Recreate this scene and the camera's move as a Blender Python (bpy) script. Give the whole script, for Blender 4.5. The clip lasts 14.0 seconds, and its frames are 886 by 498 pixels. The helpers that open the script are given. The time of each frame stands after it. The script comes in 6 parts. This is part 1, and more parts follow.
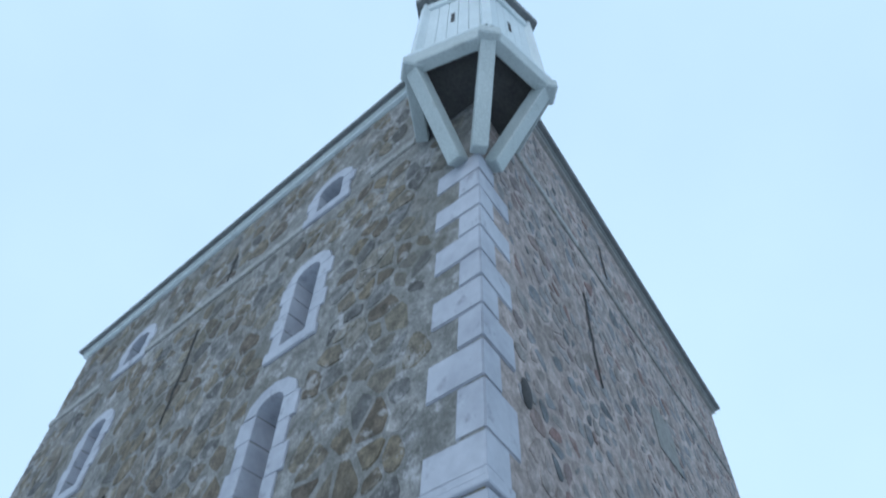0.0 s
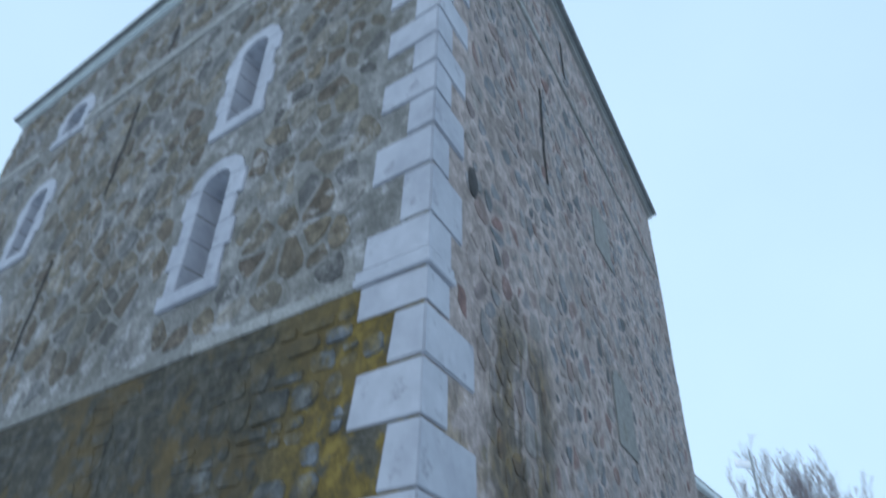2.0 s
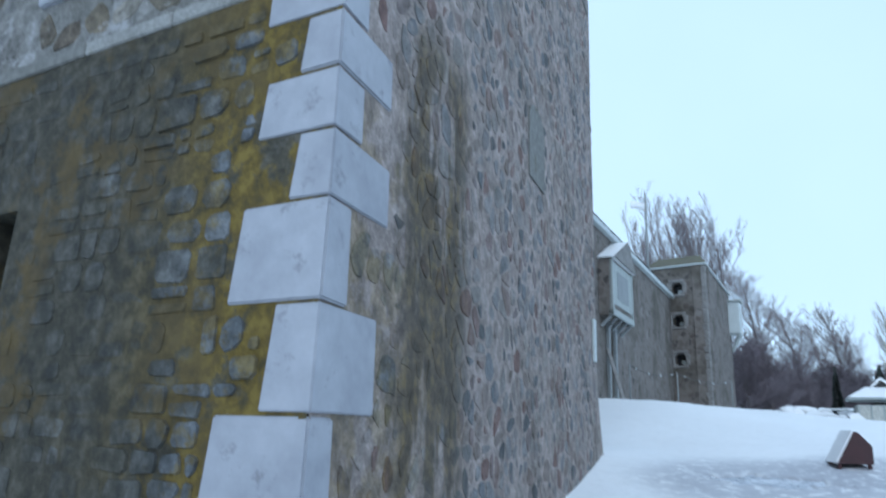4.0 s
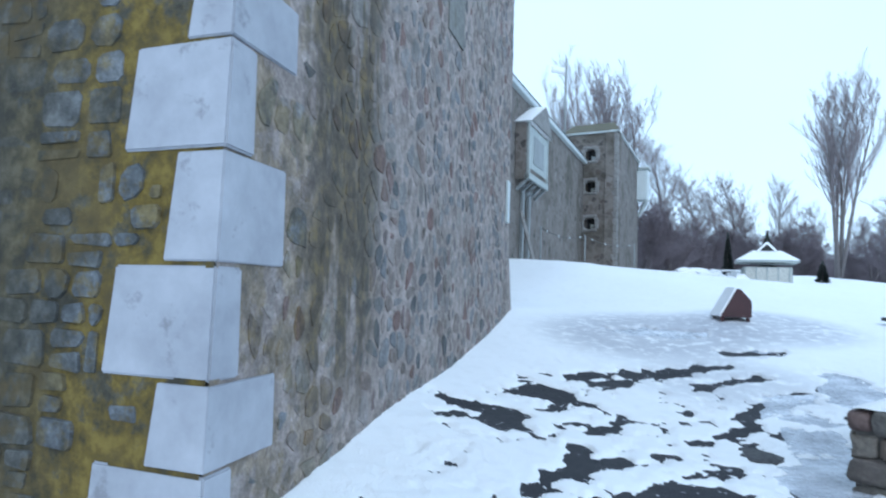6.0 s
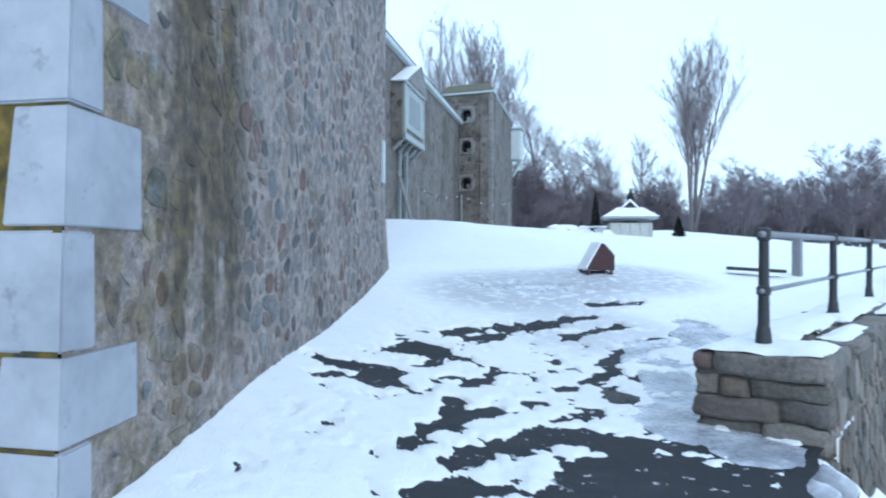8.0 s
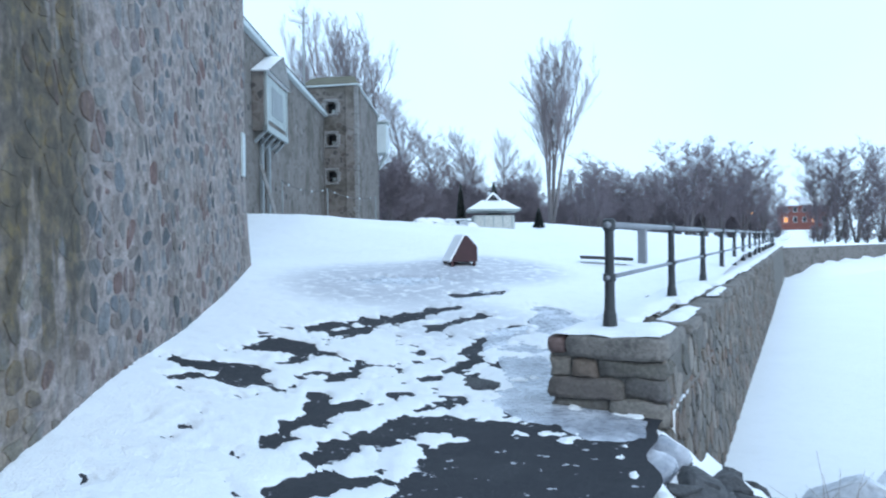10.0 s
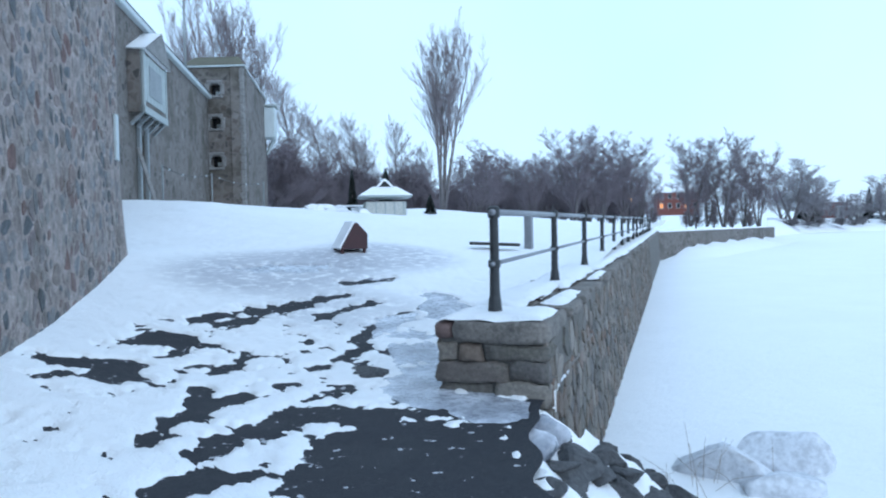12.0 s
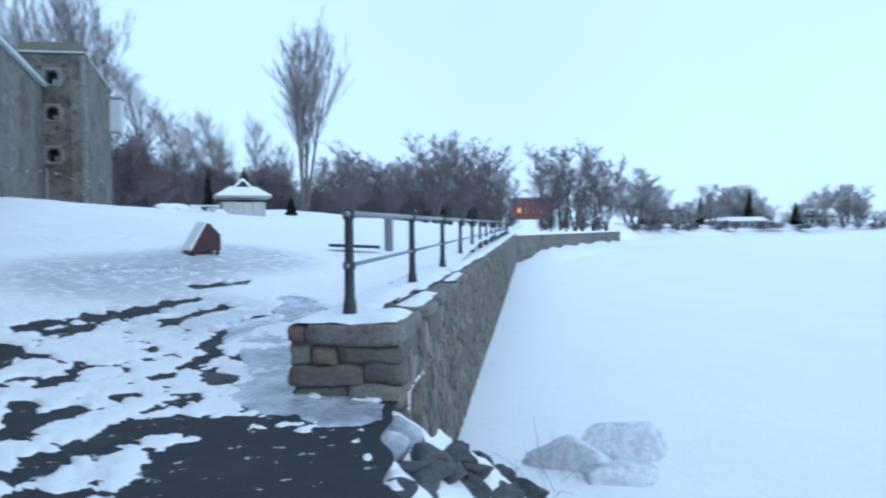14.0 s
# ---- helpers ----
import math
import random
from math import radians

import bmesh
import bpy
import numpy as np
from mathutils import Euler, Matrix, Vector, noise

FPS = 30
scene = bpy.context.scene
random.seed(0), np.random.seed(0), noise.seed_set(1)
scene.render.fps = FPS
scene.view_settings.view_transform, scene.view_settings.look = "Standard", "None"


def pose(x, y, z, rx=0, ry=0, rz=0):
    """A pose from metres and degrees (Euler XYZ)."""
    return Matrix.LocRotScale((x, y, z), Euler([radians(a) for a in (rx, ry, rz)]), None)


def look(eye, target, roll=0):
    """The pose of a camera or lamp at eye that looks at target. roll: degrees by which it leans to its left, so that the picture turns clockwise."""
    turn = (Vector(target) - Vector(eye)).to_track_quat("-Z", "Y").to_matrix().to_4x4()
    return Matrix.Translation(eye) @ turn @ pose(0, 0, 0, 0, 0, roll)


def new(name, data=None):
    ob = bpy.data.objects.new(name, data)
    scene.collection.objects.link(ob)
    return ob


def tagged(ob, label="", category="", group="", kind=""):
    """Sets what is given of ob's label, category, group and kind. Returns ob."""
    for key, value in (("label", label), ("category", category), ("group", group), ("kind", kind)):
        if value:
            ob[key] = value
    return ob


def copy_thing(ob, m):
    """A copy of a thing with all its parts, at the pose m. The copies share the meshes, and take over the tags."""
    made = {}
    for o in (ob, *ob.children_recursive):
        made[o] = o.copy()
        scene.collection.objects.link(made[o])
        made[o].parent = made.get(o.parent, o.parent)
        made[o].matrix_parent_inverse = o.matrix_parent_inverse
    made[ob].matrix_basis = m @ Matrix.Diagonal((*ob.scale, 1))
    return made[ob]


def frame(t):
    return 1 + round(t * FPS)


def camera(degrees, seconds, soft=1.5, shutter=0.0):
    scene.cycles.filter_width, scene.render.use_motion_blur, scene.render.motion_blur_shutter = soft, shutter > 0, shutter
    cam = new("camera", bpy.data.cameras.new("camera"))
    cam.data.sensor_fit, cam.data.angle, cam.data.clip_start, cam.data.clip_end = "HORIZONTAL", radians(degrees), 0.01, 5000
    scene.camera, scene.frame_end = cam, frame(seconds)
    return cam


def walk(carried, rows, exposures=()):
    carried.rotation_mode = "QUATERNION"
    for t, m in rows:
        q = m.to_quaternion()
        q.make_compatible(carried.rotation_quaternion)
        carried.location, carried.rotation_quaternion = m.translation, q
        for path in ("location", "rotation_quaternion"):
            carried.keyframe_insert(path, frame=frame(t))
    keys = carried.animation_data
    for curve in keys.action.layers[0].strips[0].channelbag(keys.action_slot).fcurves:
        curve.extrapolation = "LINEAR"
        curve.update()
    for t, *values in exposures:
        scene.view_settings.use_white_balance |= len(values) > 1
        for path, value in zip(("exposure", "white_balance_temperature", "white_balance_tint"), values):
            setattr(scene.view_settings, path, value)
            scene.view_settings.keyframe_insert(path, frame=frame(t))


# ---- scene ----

# ---- camera and its way ----
cam = camera(64.4, 14.0, soft=2.0, shutter=0.7)
ROWS = [
    (0, -0.109, -0.087, 1.745, 1.19, 51.32, 2.30),
    (0.5, -0.103, -0.078, 1.739, -0.09, 48.12, 1.98),
    (1, -0.097, -0.061, 1.732, -1.52, 44.70, 1.69),
    (1.5, -0.093, -0.046, 1.709, -2.66, 40.94, 1.04),
    (2, -0.077, -0.008, 1.691, -4.81, 35.10, 1.69),
    (2.5, -0.066, 0.033, 1.664, -7.20, 28.85, 1.15),
    (3, -0.070, 0.029, 1.631, -9.03, 22.54, 1.96),
    (3.5, -0.064, 0.074, 1.625, -10.65, 17.00, 2.18),
    (4, -0.043, 0.085, 1.604, -12.56, 14.08, 1.72),
    (4.2, -0.038, 0.077, 1.601, -13.23, 12.62, 1.93),
    (6.3, 0.008, 0.096, 1.549, -20.73, 2.44, 1.27),
    (6.5, 0.013, 0.097, 1.550, -21.55, 2.04, 0.92),
    (7, 0.026, 0.092, 1.545, -24.14, 0.77, 0.63),
    (7.5, 0.038, 0.081, 1.542, -26.71, 0.23, 0.44),
    (8, 0.042, 0.056, 1.541, -29.40, 0.15, 0.32),
    (8.5, 0.039, 0.016, 1.541, -32.15, 0.14, 0.05),
    (9, 0.047, 0.003, 1.535, -35.05, 0.03, -0.29),
    (11.5, 0.084, -0.035, 1.549, -46.66, -1.38, -0.85),
    (12, 0.098, -0.045, 1.551, -48.77, -1.65, -0.96),
    (12.5, 0.106, -0.054, 1.546, -50.29, -1.48, -0.92),
    (13, 0.121, -0.070, 1.548, -52.68, -1.46, -0.74),
    (13.5, 0.140, -0.095, 1.543, -55.39, -1.53, -0.97),
    (14, 0.152, -0.105, 1.545, -59.85, -1.59, -0.49),
]
walk(cam, [(t, pose(x, y, z, 90 + pitch, 0, yaw) @ pose(0, 0, 0, 0, 0, roll)) for t, x, y, z, yaw, pitch, roll in ROWS],
     exposures=[(0, 0.17, 6600, 10), (2, 0.14, 6600, 10), (3, 0.12, 6550, 10), (4.2, 0.26, 6500, 10), (6.3, 0.56, 6480, 10), (9, 0.63, 6480, 10), (11.5, 0.44, 6300, 10), (14, 0.26, 6100, 10)])

# ---- world and sun: overcast winter dusk ----
world = bpy.data.worlds.new("overcast_sky")
scene.world = world
world.use_nodes = True
wn, wl = world.node_tree.nodes, world.node_tree.links
wn.clear()
sky = wn.new("ShaderNodeTexSky")
sky.sky_type, sky.sun_disc, sky.sun_elevation, sky.sun_rotation = "NISHITA", False, radians(25), radians(200)
sky_dim = wn.new("ShaderNodeVectorMath")
sky_dim.operation, sky_dim.inputs[3].default_value = "SCALE", 0.12
wl.new(sky.outputs[0], sky_dim.inputs[0])
cloud_noise = wn.new("ShaderNodeTexNoise")
cloud_noise.inputs["Scale"].default_value, cloud_noise.inputs["Detail"].default_value = 1.6, 4.0
cloud = wn.new("ShaderNodeValToRGB")
cloud.color_ramp.elements[0].position, cloud.color_ramp.elements[1].position = 0.25, 0.75
cloud.color_ramp.elements[0].color, cloud.color_ramp.elements[1].color = (0.53, 0.78, 1.10, 1), (0.63, 0.90, 1.18, 1)
wl.new(cloud_noise.outputs[0], cloud.inputs[0])
sky_mix = wn.new("ShaderNodeMix")
sky_mix.data_type, sky_mix.inputs[0].default_value = "RGBA", 0.88
wl.new(sky_dim.outputs[0], sky_mix.inputs[6])
wl.new(cloud.outputs[0], sky_mix.inputs[7])
sky_out = wn.new("ShaderNodeBackground")
sky_out.inputs[1].default_value = 1.0
wl.new(sky_mix.outputs[2], sky_out.inputs[0])
wl.new(sky_out.outputs[0], wn.new("ShaderNodeOutputWorld").inputs[0])
sun = new("sun", bpy.data.lights.new("sun", "SUN"))
sun.data.energy, sun.data.angle, sun.data.color = 0.45, radians(40), (0.92, 0.96, 1.0)
sun.matrix_world = look((-6, -14, 16), (0, 6, 0))

# ---- materials ----
def shader(name, rough=0.8, metal=0.0):
    m = bpy.data.materials.new(name)
    m.use_nodes = True
    b = m.node_tree.nodes["Principled BSDF"]
    b.inputs["Roughness"].default_value, b.inputs["Metallic"].default_value = rough, metal
    return m, m.node_tree.nodes, m.node_tree.links, b


def position(n, l, space="world"):
    if space == "world":
        return n.new("ShaderNodeNewGeometry").outputs["Position"]
    return n.new("ShaderNodeTexCoord").outputs["Object"]


def noise_tex(n, l, vec, scale, detail=6.0, rough=0.6):
    t = n.new("ShaderNodeTexNoise")
    t.inputs["Scale"].default_value, t.inputs["Detail"].default_value, t.inputs["Roughness"].default_value = scale, detail, rough
    l.new(vec, t.inputs["Vector"])
    return t.outputs[0]


def ramp(n, l, fac, stops, constant=False):
    r = n.new("ShaderNodeValToRGB")
    e = r.color_ramp.elements
    while len(e) < len(stops):
        e.new(0.5)
    for k, (p, c) in enumerate(stops):
        e[k].position, e[k].color = p, (*c, 1)
    if constant:
        r.color_ramp.interpolation = "CONSTANT"
    l.new(fac, r.inputs[0])
    return r.outputs[0]


def mix(n, l, fac, a, b, blend="MIX"):
    m = n.new("ShaderNodeMix")
    m.data_type, m.blend_type = "RGBA", blend
    for socket, v in ((m.inputs[0], fac), (m.inputs[6], a), (m.inputs[7], b)):
        if hasattr(v, "is_linked"):
            l.new(v, socket)
        elif isinstance(v, tuple):
            socket.default_value = (*v, 1)
        else:
            socket.default_value = v
    return m.outputs[2]


def span(n, l, value, lo, hi):
    m = n.new("ShaderNodeMapRange")
    m.interpolation_type = "SMOOTHSTEP"
    m.inputs[1].default_value, m.inputs[2].default_value = lo, hi
    l.new(value, m.inputs[0])
    return m.outputs[0]


def times_of(n, l, a, b):
    m = n.new("ShaderNodeMath")
    m.operation = "MULTIPLY"
    l.new(a, m.inputs[0])
    if hasattr(b, "is_linked"):
        l.new(b, m.inputs[1])
    else:
        m.inputs[1].default_value = b
    return m.outputs[0]


def bump(n, l, b, height, strength=0.4, distance=0.02):
    k = n.new("ShaderNodeBump")
    k.inputs["Strength"].default_value, k.inputs["Distance"].default_value = strength, distance
    l.new(height, k.inputs["Height"])
    l.new(k.outputs[0], b.inputs["Normal"])


def worn(name, c1, c2, scale=3.0, fine=40.0, rough=0.8, metal=0.0, relief=0.35, depth=0.01, space="world", dirt=None, soft_grain=False):
    """A plain surface with broad stains and fine grain."""
    m, n, l, b = shader(name, rough, metal)
    p = position(n, l, space)
    broad = noise_tex(n, l, p, scale)
    grain = noise_tex(n, l, p, fine, 4.0)
    col = ramp(n, l, broad, [(0.3, c1), (0.7, c2)])
    col = mix(n, l, 0.12 if soft_grain else 0.35, col, ramp(n, l, grain, [(0.35, tuple(v * 0.6 for v in c1)), (0.65, tuple(min(1, v * 1.25) for v in c2))]))
    if dirt:
        spots = noise_tex(n, l, p, scale * 2.3, 8.0, 0.7)
        col = mix(n, l, ramp(n, l, spots, [(0.58, (0, 0, 0)), (0.68, (0.8, 0.8, 0.8))]), col, dirt)
    l.new(col, b.inputs["Base Color"])
    bump(n, l, b, grain, relief, depth)
    return m


def face_coords(n, l, origin, direction):
    """Length along a wall and height, from the place in the world."""
    p = position(n, l)
    d = n.new("ShaderNodeVectorMath")
    d.operation, d.inputs[1].default_value = "DOT_PRODUCT", (direction[0], direction[1], 0)
    s = n.new("ShaderNodeVectorMath")
    s.operation, s.inputs[1].default_value = "SUBTRACT", (origin[0], origin[1], 0)
    l.new(p, s.inputs[0])
    l.new(s.outputs[0], d.inputs[0])
    x = n.new("ShaderNodeSeparateXYZ")
    l.new(p, x.inputs[0])
    return p, d.outputs["Value"], x.outputs["Z"]


OCHRE = (0.13, 0.088, 0.016)


def masonry(name, stops, origin, direction, lichen_to, lichen_z, rand=None, stain=(0.07, 0.065, 0.05), stain_amount=0.5, lichen_amount=0.9, fine=35.0, streak=None, mottled=0.6, lime=0.3, lime_tint=(0.34, 0.335, 0.33), olive=0.0, lime_at=0.54, lichen_at=0.44, grime=None):
    """Rubble stone or its mortar: colour by piece, grain, dark weathering and ochre lichen with edges of their own."""
    m, n, l, b = shader(name, 0.9)
    p, s, z = face_coords(n, l, origin, direction)
    grain = noise_tex(n, l, p, fine, 6.0, 0.7)
    if rand == "object":
        fac = n.new("ShaderNodeObjectInfo").outputs["Random"]
    elif rand == "island":
        fac = n.new("ShaderNodeNewGeometry").outputs["Random Per Island"]
    else:
        fac = noise_tex(n, l, p, 1.7, 5.0)
    col = ramp(n, l, fac, stops)
    col = mix(n, l, 0.75, col, ramp(n, l, grain, [(0.3, (0.45, 0.45, 0.45)), (0.55, (1, 1, 1)), (0.75, (1.5, 1.5, 1.5))]), "MULTIPLY")
    mottle = noise_tex(n, l, p, 7.5, 5.0, 0.65)
    col = mix(n, l, mottled, col, ramp(n, l, mottle, [(0.32, (0.35, 0.35, 0.33)), (0.5, (0.95, 0.95, 0.95)), (0.68, (1.7, 1.7, 1.72))]), "MULTIPLY")
    smear = noise_tex(n, l, p, 3.1, 7.0, 0.72)
    col = mix(n, l, times_of(n, l, span(n, l, smear, lime_at, lime_at + 0.11), lime), col, lime_tint)
    broad = noise_tex(n, l, p, 0.8, 7.0, 0.65)
    col = mix(n, l, times_of(n, l, span(n, l, broad, 0.47, 0.68), stain_amount), col, stain)
    blotch = noise_tex(n, l, p, 2.6, 6.0, 0.7)
    near = times_of(n, l, span(n, l, s, lichen_to, lichen_to * 0.35), span(n, l, z, lichen_z + 0.15, lichen_z - 0.25))
    col = mix(n, l, times_of(n, l, times_of(n, l, near, span(n, l, blotch, lichen_at, lichen_at + 0.10)), lichen_amount), col, ramp(n, l, mottle, [(0.36, (0.055, 0.042, 0.016)), (0.5, OCHRE), (0.62, (0.20, 0.14, 0.03))]))
    few = noise_tex(n, l, p, 1.3, 5.0, 0.7)
    col = mix(n, l, times_of(n, l, span(n, l, few, 0.60 - 0.12 * olive, 0.72 - 0.10 * olive), 0.45 * lichen_amount + 0.25 * olive), col, (0.085, 0.061, 0.026))
    if streak:
        s0, s1, z1 = streak
        inside = times_of(n, l, times_of(n, l, span(n, l, s, s0, s0 + 0.5), span(n, l, s, s1, s1 - 0.6)), times_of(n, l, span(n, l, z, z1 + 0.2, z1 - 0.4), span(n, l, z, 0.45, 1.15)))
        tall = n.new("ShaderNodeMapping")
        tall.inputs["Scale"].default_value = (3.5, 3.5, 0.7)
        l.new(p, tall.inputs[0])
        runs = noise_tex(n, l, tall.outputs[0], 1.0, 6.0, 0.65)
        col = mix(n, l, times_of(n, l, times_of(n, l, inside, span(n, l, runs, 0.37, 0.51)), 0.84), col, ramp(n, l, mottle, [(0.36, (0.045, 0.038, 0.027)), (0.52, (0.085, 0.066, 0.042)), (0.66, (0.15, 0.105, 0.038))]))
    if grime:
        algae = noise_tex(n, l, p, 1.9, 7.0, 0.7)
        far = times_of(n, l, span(n, l, s, *grime), span(n, l, algae, 0.20, 0.46))
        col = mix(n, l, times_of(n, l, far, 0.84), col, ramp(n, l, mottle, [(0.36, (0.022, 0.022, 0.017)), (0.5, (0.043, 0.040, 0.028)), (0.66, (0.085, 0.08, 0.064))]))
        rust = times_of(n, l, far, span(n, l, few, 0.50, 0.60))
        col = mix(n, l, times_of(n, l, rust, 0.75), col, ramp(n, l, smear, [(0.35, (0.05, 0.036, 0.016)), (0.65, (0.115, 0.078, 0.024))]))
    l.new(col, b.inputs["Base Color"])
    bump(n, l, b, grain, 0.6, 0.012)
    return m


def plan_dir(az):
    return Vector((-math.sin(radians(az)), math.cos(radians(az)), 0))


def batter(z):
    """How far the tower's left face leans out towards its foot."""
    return 0.034 * max(0.0, 3.1 - z)


CORNER = Vector((0.14, 3.82, 0))
U_R, U_L = plan_dir(-33.5), plan_dir(48)
N_R = -(U_L - U_L.dot(U_R) * U_R).normalized()
N_L = -(U_R - U_R.dot(U_L) * U_L).normalized()
STONE_R = [(0.0, (0.075, 0.08, 0.085)), (0.12, (0.16, 0.17, 0.185)), (0.30, (0.24, 0.225, 0.215)), (0.44, (0.19, 0.155, 0.14)), (0.58, (0.28, 0.24, 0.225)), (0.74, (0.21, 0.21, 0.215)), (0.86, (0.17, 0.10, 0.09)), (1.0, (0.30, 0.275, 0.255))]
STONE_L = [(0.0, (0.07, 0.066, 0.062)), (0.2, (0.15, 0.15, 0.15)), (0.42, (0.15, 0.122, 0.085)), (0.62, (0.095, 0.075, 0.058)), (0.82, (0.17, 0.15, 0.115)), (1.0, (0.25, 0.245, 0.24))]
M_MORTAR_R = masonry("pink_grey_mortar", [(0.3, (0.26, 0.216, 0.20)), (0.7, (0.375, 0.316, 0.295))], CORNER, U_R, 2.2, 3.6, None, stain_amount=0.3, lichen_amount=0.4, streak=(0.70, 2.6, 4.7))
M_STONE_R = masonry("rubble_stone", STONE_R, CORNER, U_R, 2.2, 3.6, "object", stain_amount=0.2, lichen_amount=0.5, lime=0.45, lime_tint=(0.30, 0.25, 0.232), streak=(0.70, 2.6, 4.7), lime_at=0.53)
M_STONE_R2 = masonry("rubble_stone_joined", STONE_R, CORNER, U_R, 2.2, 3.6, "island", stain_amount=0.2, lichen_amount=0.5, lime=0.45, lime_tint=(0.30, 0.25, 0.232), streak=(0.70, 2.6, 4.7), lime_at=0.53)
M_MORTAR_L = masonry("grey_mortar", [(0.3, (0.155, 0.152, 0.142)), (0.7, (0.235, 0.233, 0.224))], CORNER, U_L, 2.2, 4.25, None, stain=(0.09, 0.08, 0.055), stain_amount=0.4, lichen_amount=0.95, mottled=0.6, lime=0.85, lime_tint=(0.36, 0.36, 0.37))
STONE_LOW = [(0.0, (0.08, 0.09, 0.10)), (0.22, (0.11, 0.125, 0.145)), (0.42, (0.085, 0.08, 0.062)), (0.62, (0.13, 0.147, 0.172)), (0.84, (0.095, 0.10, 0.095)), (1.0, (0.175, 0.19, 0.21))]
M_MORTAR_LOW = masonry("dark_lichened_mortar", [(0.3, (0.052, 0.047, 0.034)), (0.7, (0.092, 0.083, 0.06))], CORNER, U_L, 2.3, 4.4, None, stain=(0.04, 0.04, 0.03), lichen_amount=0.97, mottled=0.7, lime=0.2, olive=1.0, lichen_at=0.39, grime=(0.7, 1.8))
M_STONE_LOW = masonry("dark_weathered_stone", STONE_LOW, CORNER, U_L, 2.4, 4.4, "object", stain=(0.06, 0.056, 0.035), stain_amount=0.3, lichen_amount=0.7, mottled=0.8, lime=0.4, olive=0.6, lichen_at=0.46, grime=(0.6, 1.5))
M_STONE_LOW2 = masonry("dark_weathered_stone_joined", STONE_LOW, CORNER, U_L, 2.4, 4.4, "island", stain=(0.06, 0.056, 0.035), stain_amount=0.3, lichen_amount=0.7, mottled=0.8, lime=0.4, olive=0.6, lichen_at=0.46, grime=(0.6, 1.5))
M_STONE_L = masonry("weathered_stone", STONE_L, CORNER, U_L, 2.0, 4.2, "object", lichen_amount=0.35, mottled=0.85, lime=0.75)
M_STONE_L2 = masonry("weathered_stone_joined", STONE_L, CORNER, U_L, 2.0, 4.2, "island", lichen_amount=0.35, mottled=0.85, lime=0.75)
M_QUOIN = worn("dressed_limestone", (0.28, 0.295, 0.335), (0.41, 0.425, 0.47), 1.7, 7, 0.8, relief=0.2, dirt=(0.20, 0.205, 0.225), soft_grain=True)
M_BAND = worn("weathered_limestone_band", (0.19, 0.19, 0.18), (0.33, 0.33, 0.32), 2.2, 30, 0.85, dirt=(0.2, 0.19, 0.14))
M_BAND_DARK = worn("grimy_limestone_band", (0.13, 0.13, 0.12), (0.22, 0.22, 0.21), 1.2, 14, 0.85, dirt=(0.10, 0.09, 0.05))
M_BOARD = worn("grey_boards", (0.17, 0.19, 0.22), (0.23, 0.25, 0.285), 2.0, 12, 0.7)
M_PAINT = worn("grey_green_paint", (0.30, 0.345, 0.345), (0.40, 0.445, 0.44), 1.5, 60, 0.55, relief=0.15, dirt=(0.26, 0.29, 0.28))
M_PAINT_LIGHT = worn("pale_grey_paint", (0.46, 0.52, 0.53), (0.58, 0.64, 0.65), 1.5, 60, 0.55, relief=0.15)
M_PAINT_GREY = worn("weathered_grey_paint", (0.20, 0.225, 0.235), (0.28, 0.305, 0.315), 1.5, 20, 0.6, relief=0.15)
# near black: dark parts such as wheels, and painted shade in openings and undersides
M_DARK = worn("near_black_parts_and_shade", (0.03, 0.03, 0.032), (0.06, 0.058, 0.055), 3, 30, 0.9)
M_LEAD = worn("dark_roof_edge", (0.09, 0.10, 0.10), (0.16, 0.17, 0.17), 3, 30, 0.6)
M_MOSSROOF = worn("mossy_roof_shingle", (0.09, 0.085, 0.06), (0.14, 0.13, 0.09), 2, 20, 0.9)
def far_masonry():
    m, n, l, b = shader("distant_rubble_wall", 0.9)
    p = position(n, l)
    shake = n.new("ShaderNodeTexNoise")
    shake.inputs["Scale"].default_value = 2.0
    l.new(p, shake.inputs["Vector"])
    bent = n.new("ShaderNodeVectorMath")
    bent.operation, bent.inputs[1].default_value = "MULTIPLY_ADD", (0.5, 0.5, 0.5)
    l.new(shake.outputs["Color"], bent.inputs[0])
    l.new(p, bent.inputs[2])
    v, edge = n.new("ShaderNodeTexVoronoi"), n.new("ShaderNodeTexVoronoi")
    edge.feature = "DISTANCE_TO_EDGE"
    for tex in (v, edge):
        tex.inputs["Scale"].default_value = 3.3
        l.new(bent.outputs[0], tex.inputs["Vector"])
    sep = n.new("ShaderNodeSeparateColor")
    l.new(v.outputs["Color"], sep.inputs[0])
    col = ramp(n, l, sep.outputs[0], [(0.0, (0.05, 0.048, 0.046)), (0.3, (0.12, 0.105, 0.095)), (0.55, (0.165, 0.148, 0.138)), (0.8, (0.10, 0.08, 0.07)), (1.0, (0.23, 0.215, 0.205))])
    col = mix(n, l, ramp(n, l, edge.outputs["Distance"], [(0.03, (0.8, 0.8, 0.8)), (0.16, (0, 0, 0))]), col, (0.19, 0.172, 0.16))
    smear = noise_tex(n, l, p, 1.4, 7.0, 0.7)
    col = mix(n, l, times_of(n, l, span(n, l, smear, 0.48, 0.60), 0.6), col, (0.19, 0.17, 0.155))
    broad = noise_tex(n, l, p, 0.5, 6.0)
    col = mix(n, l, times_of(n, l, span(n, l, broad, 0.47, 0.66), 0.7), col, (0.065, 0.058, 0.044))
    l.new(col, b.inputs["Base Color"])
    bump(n, l, b, edge.outputs["Distance"], 0.4, 0.04)
    return m


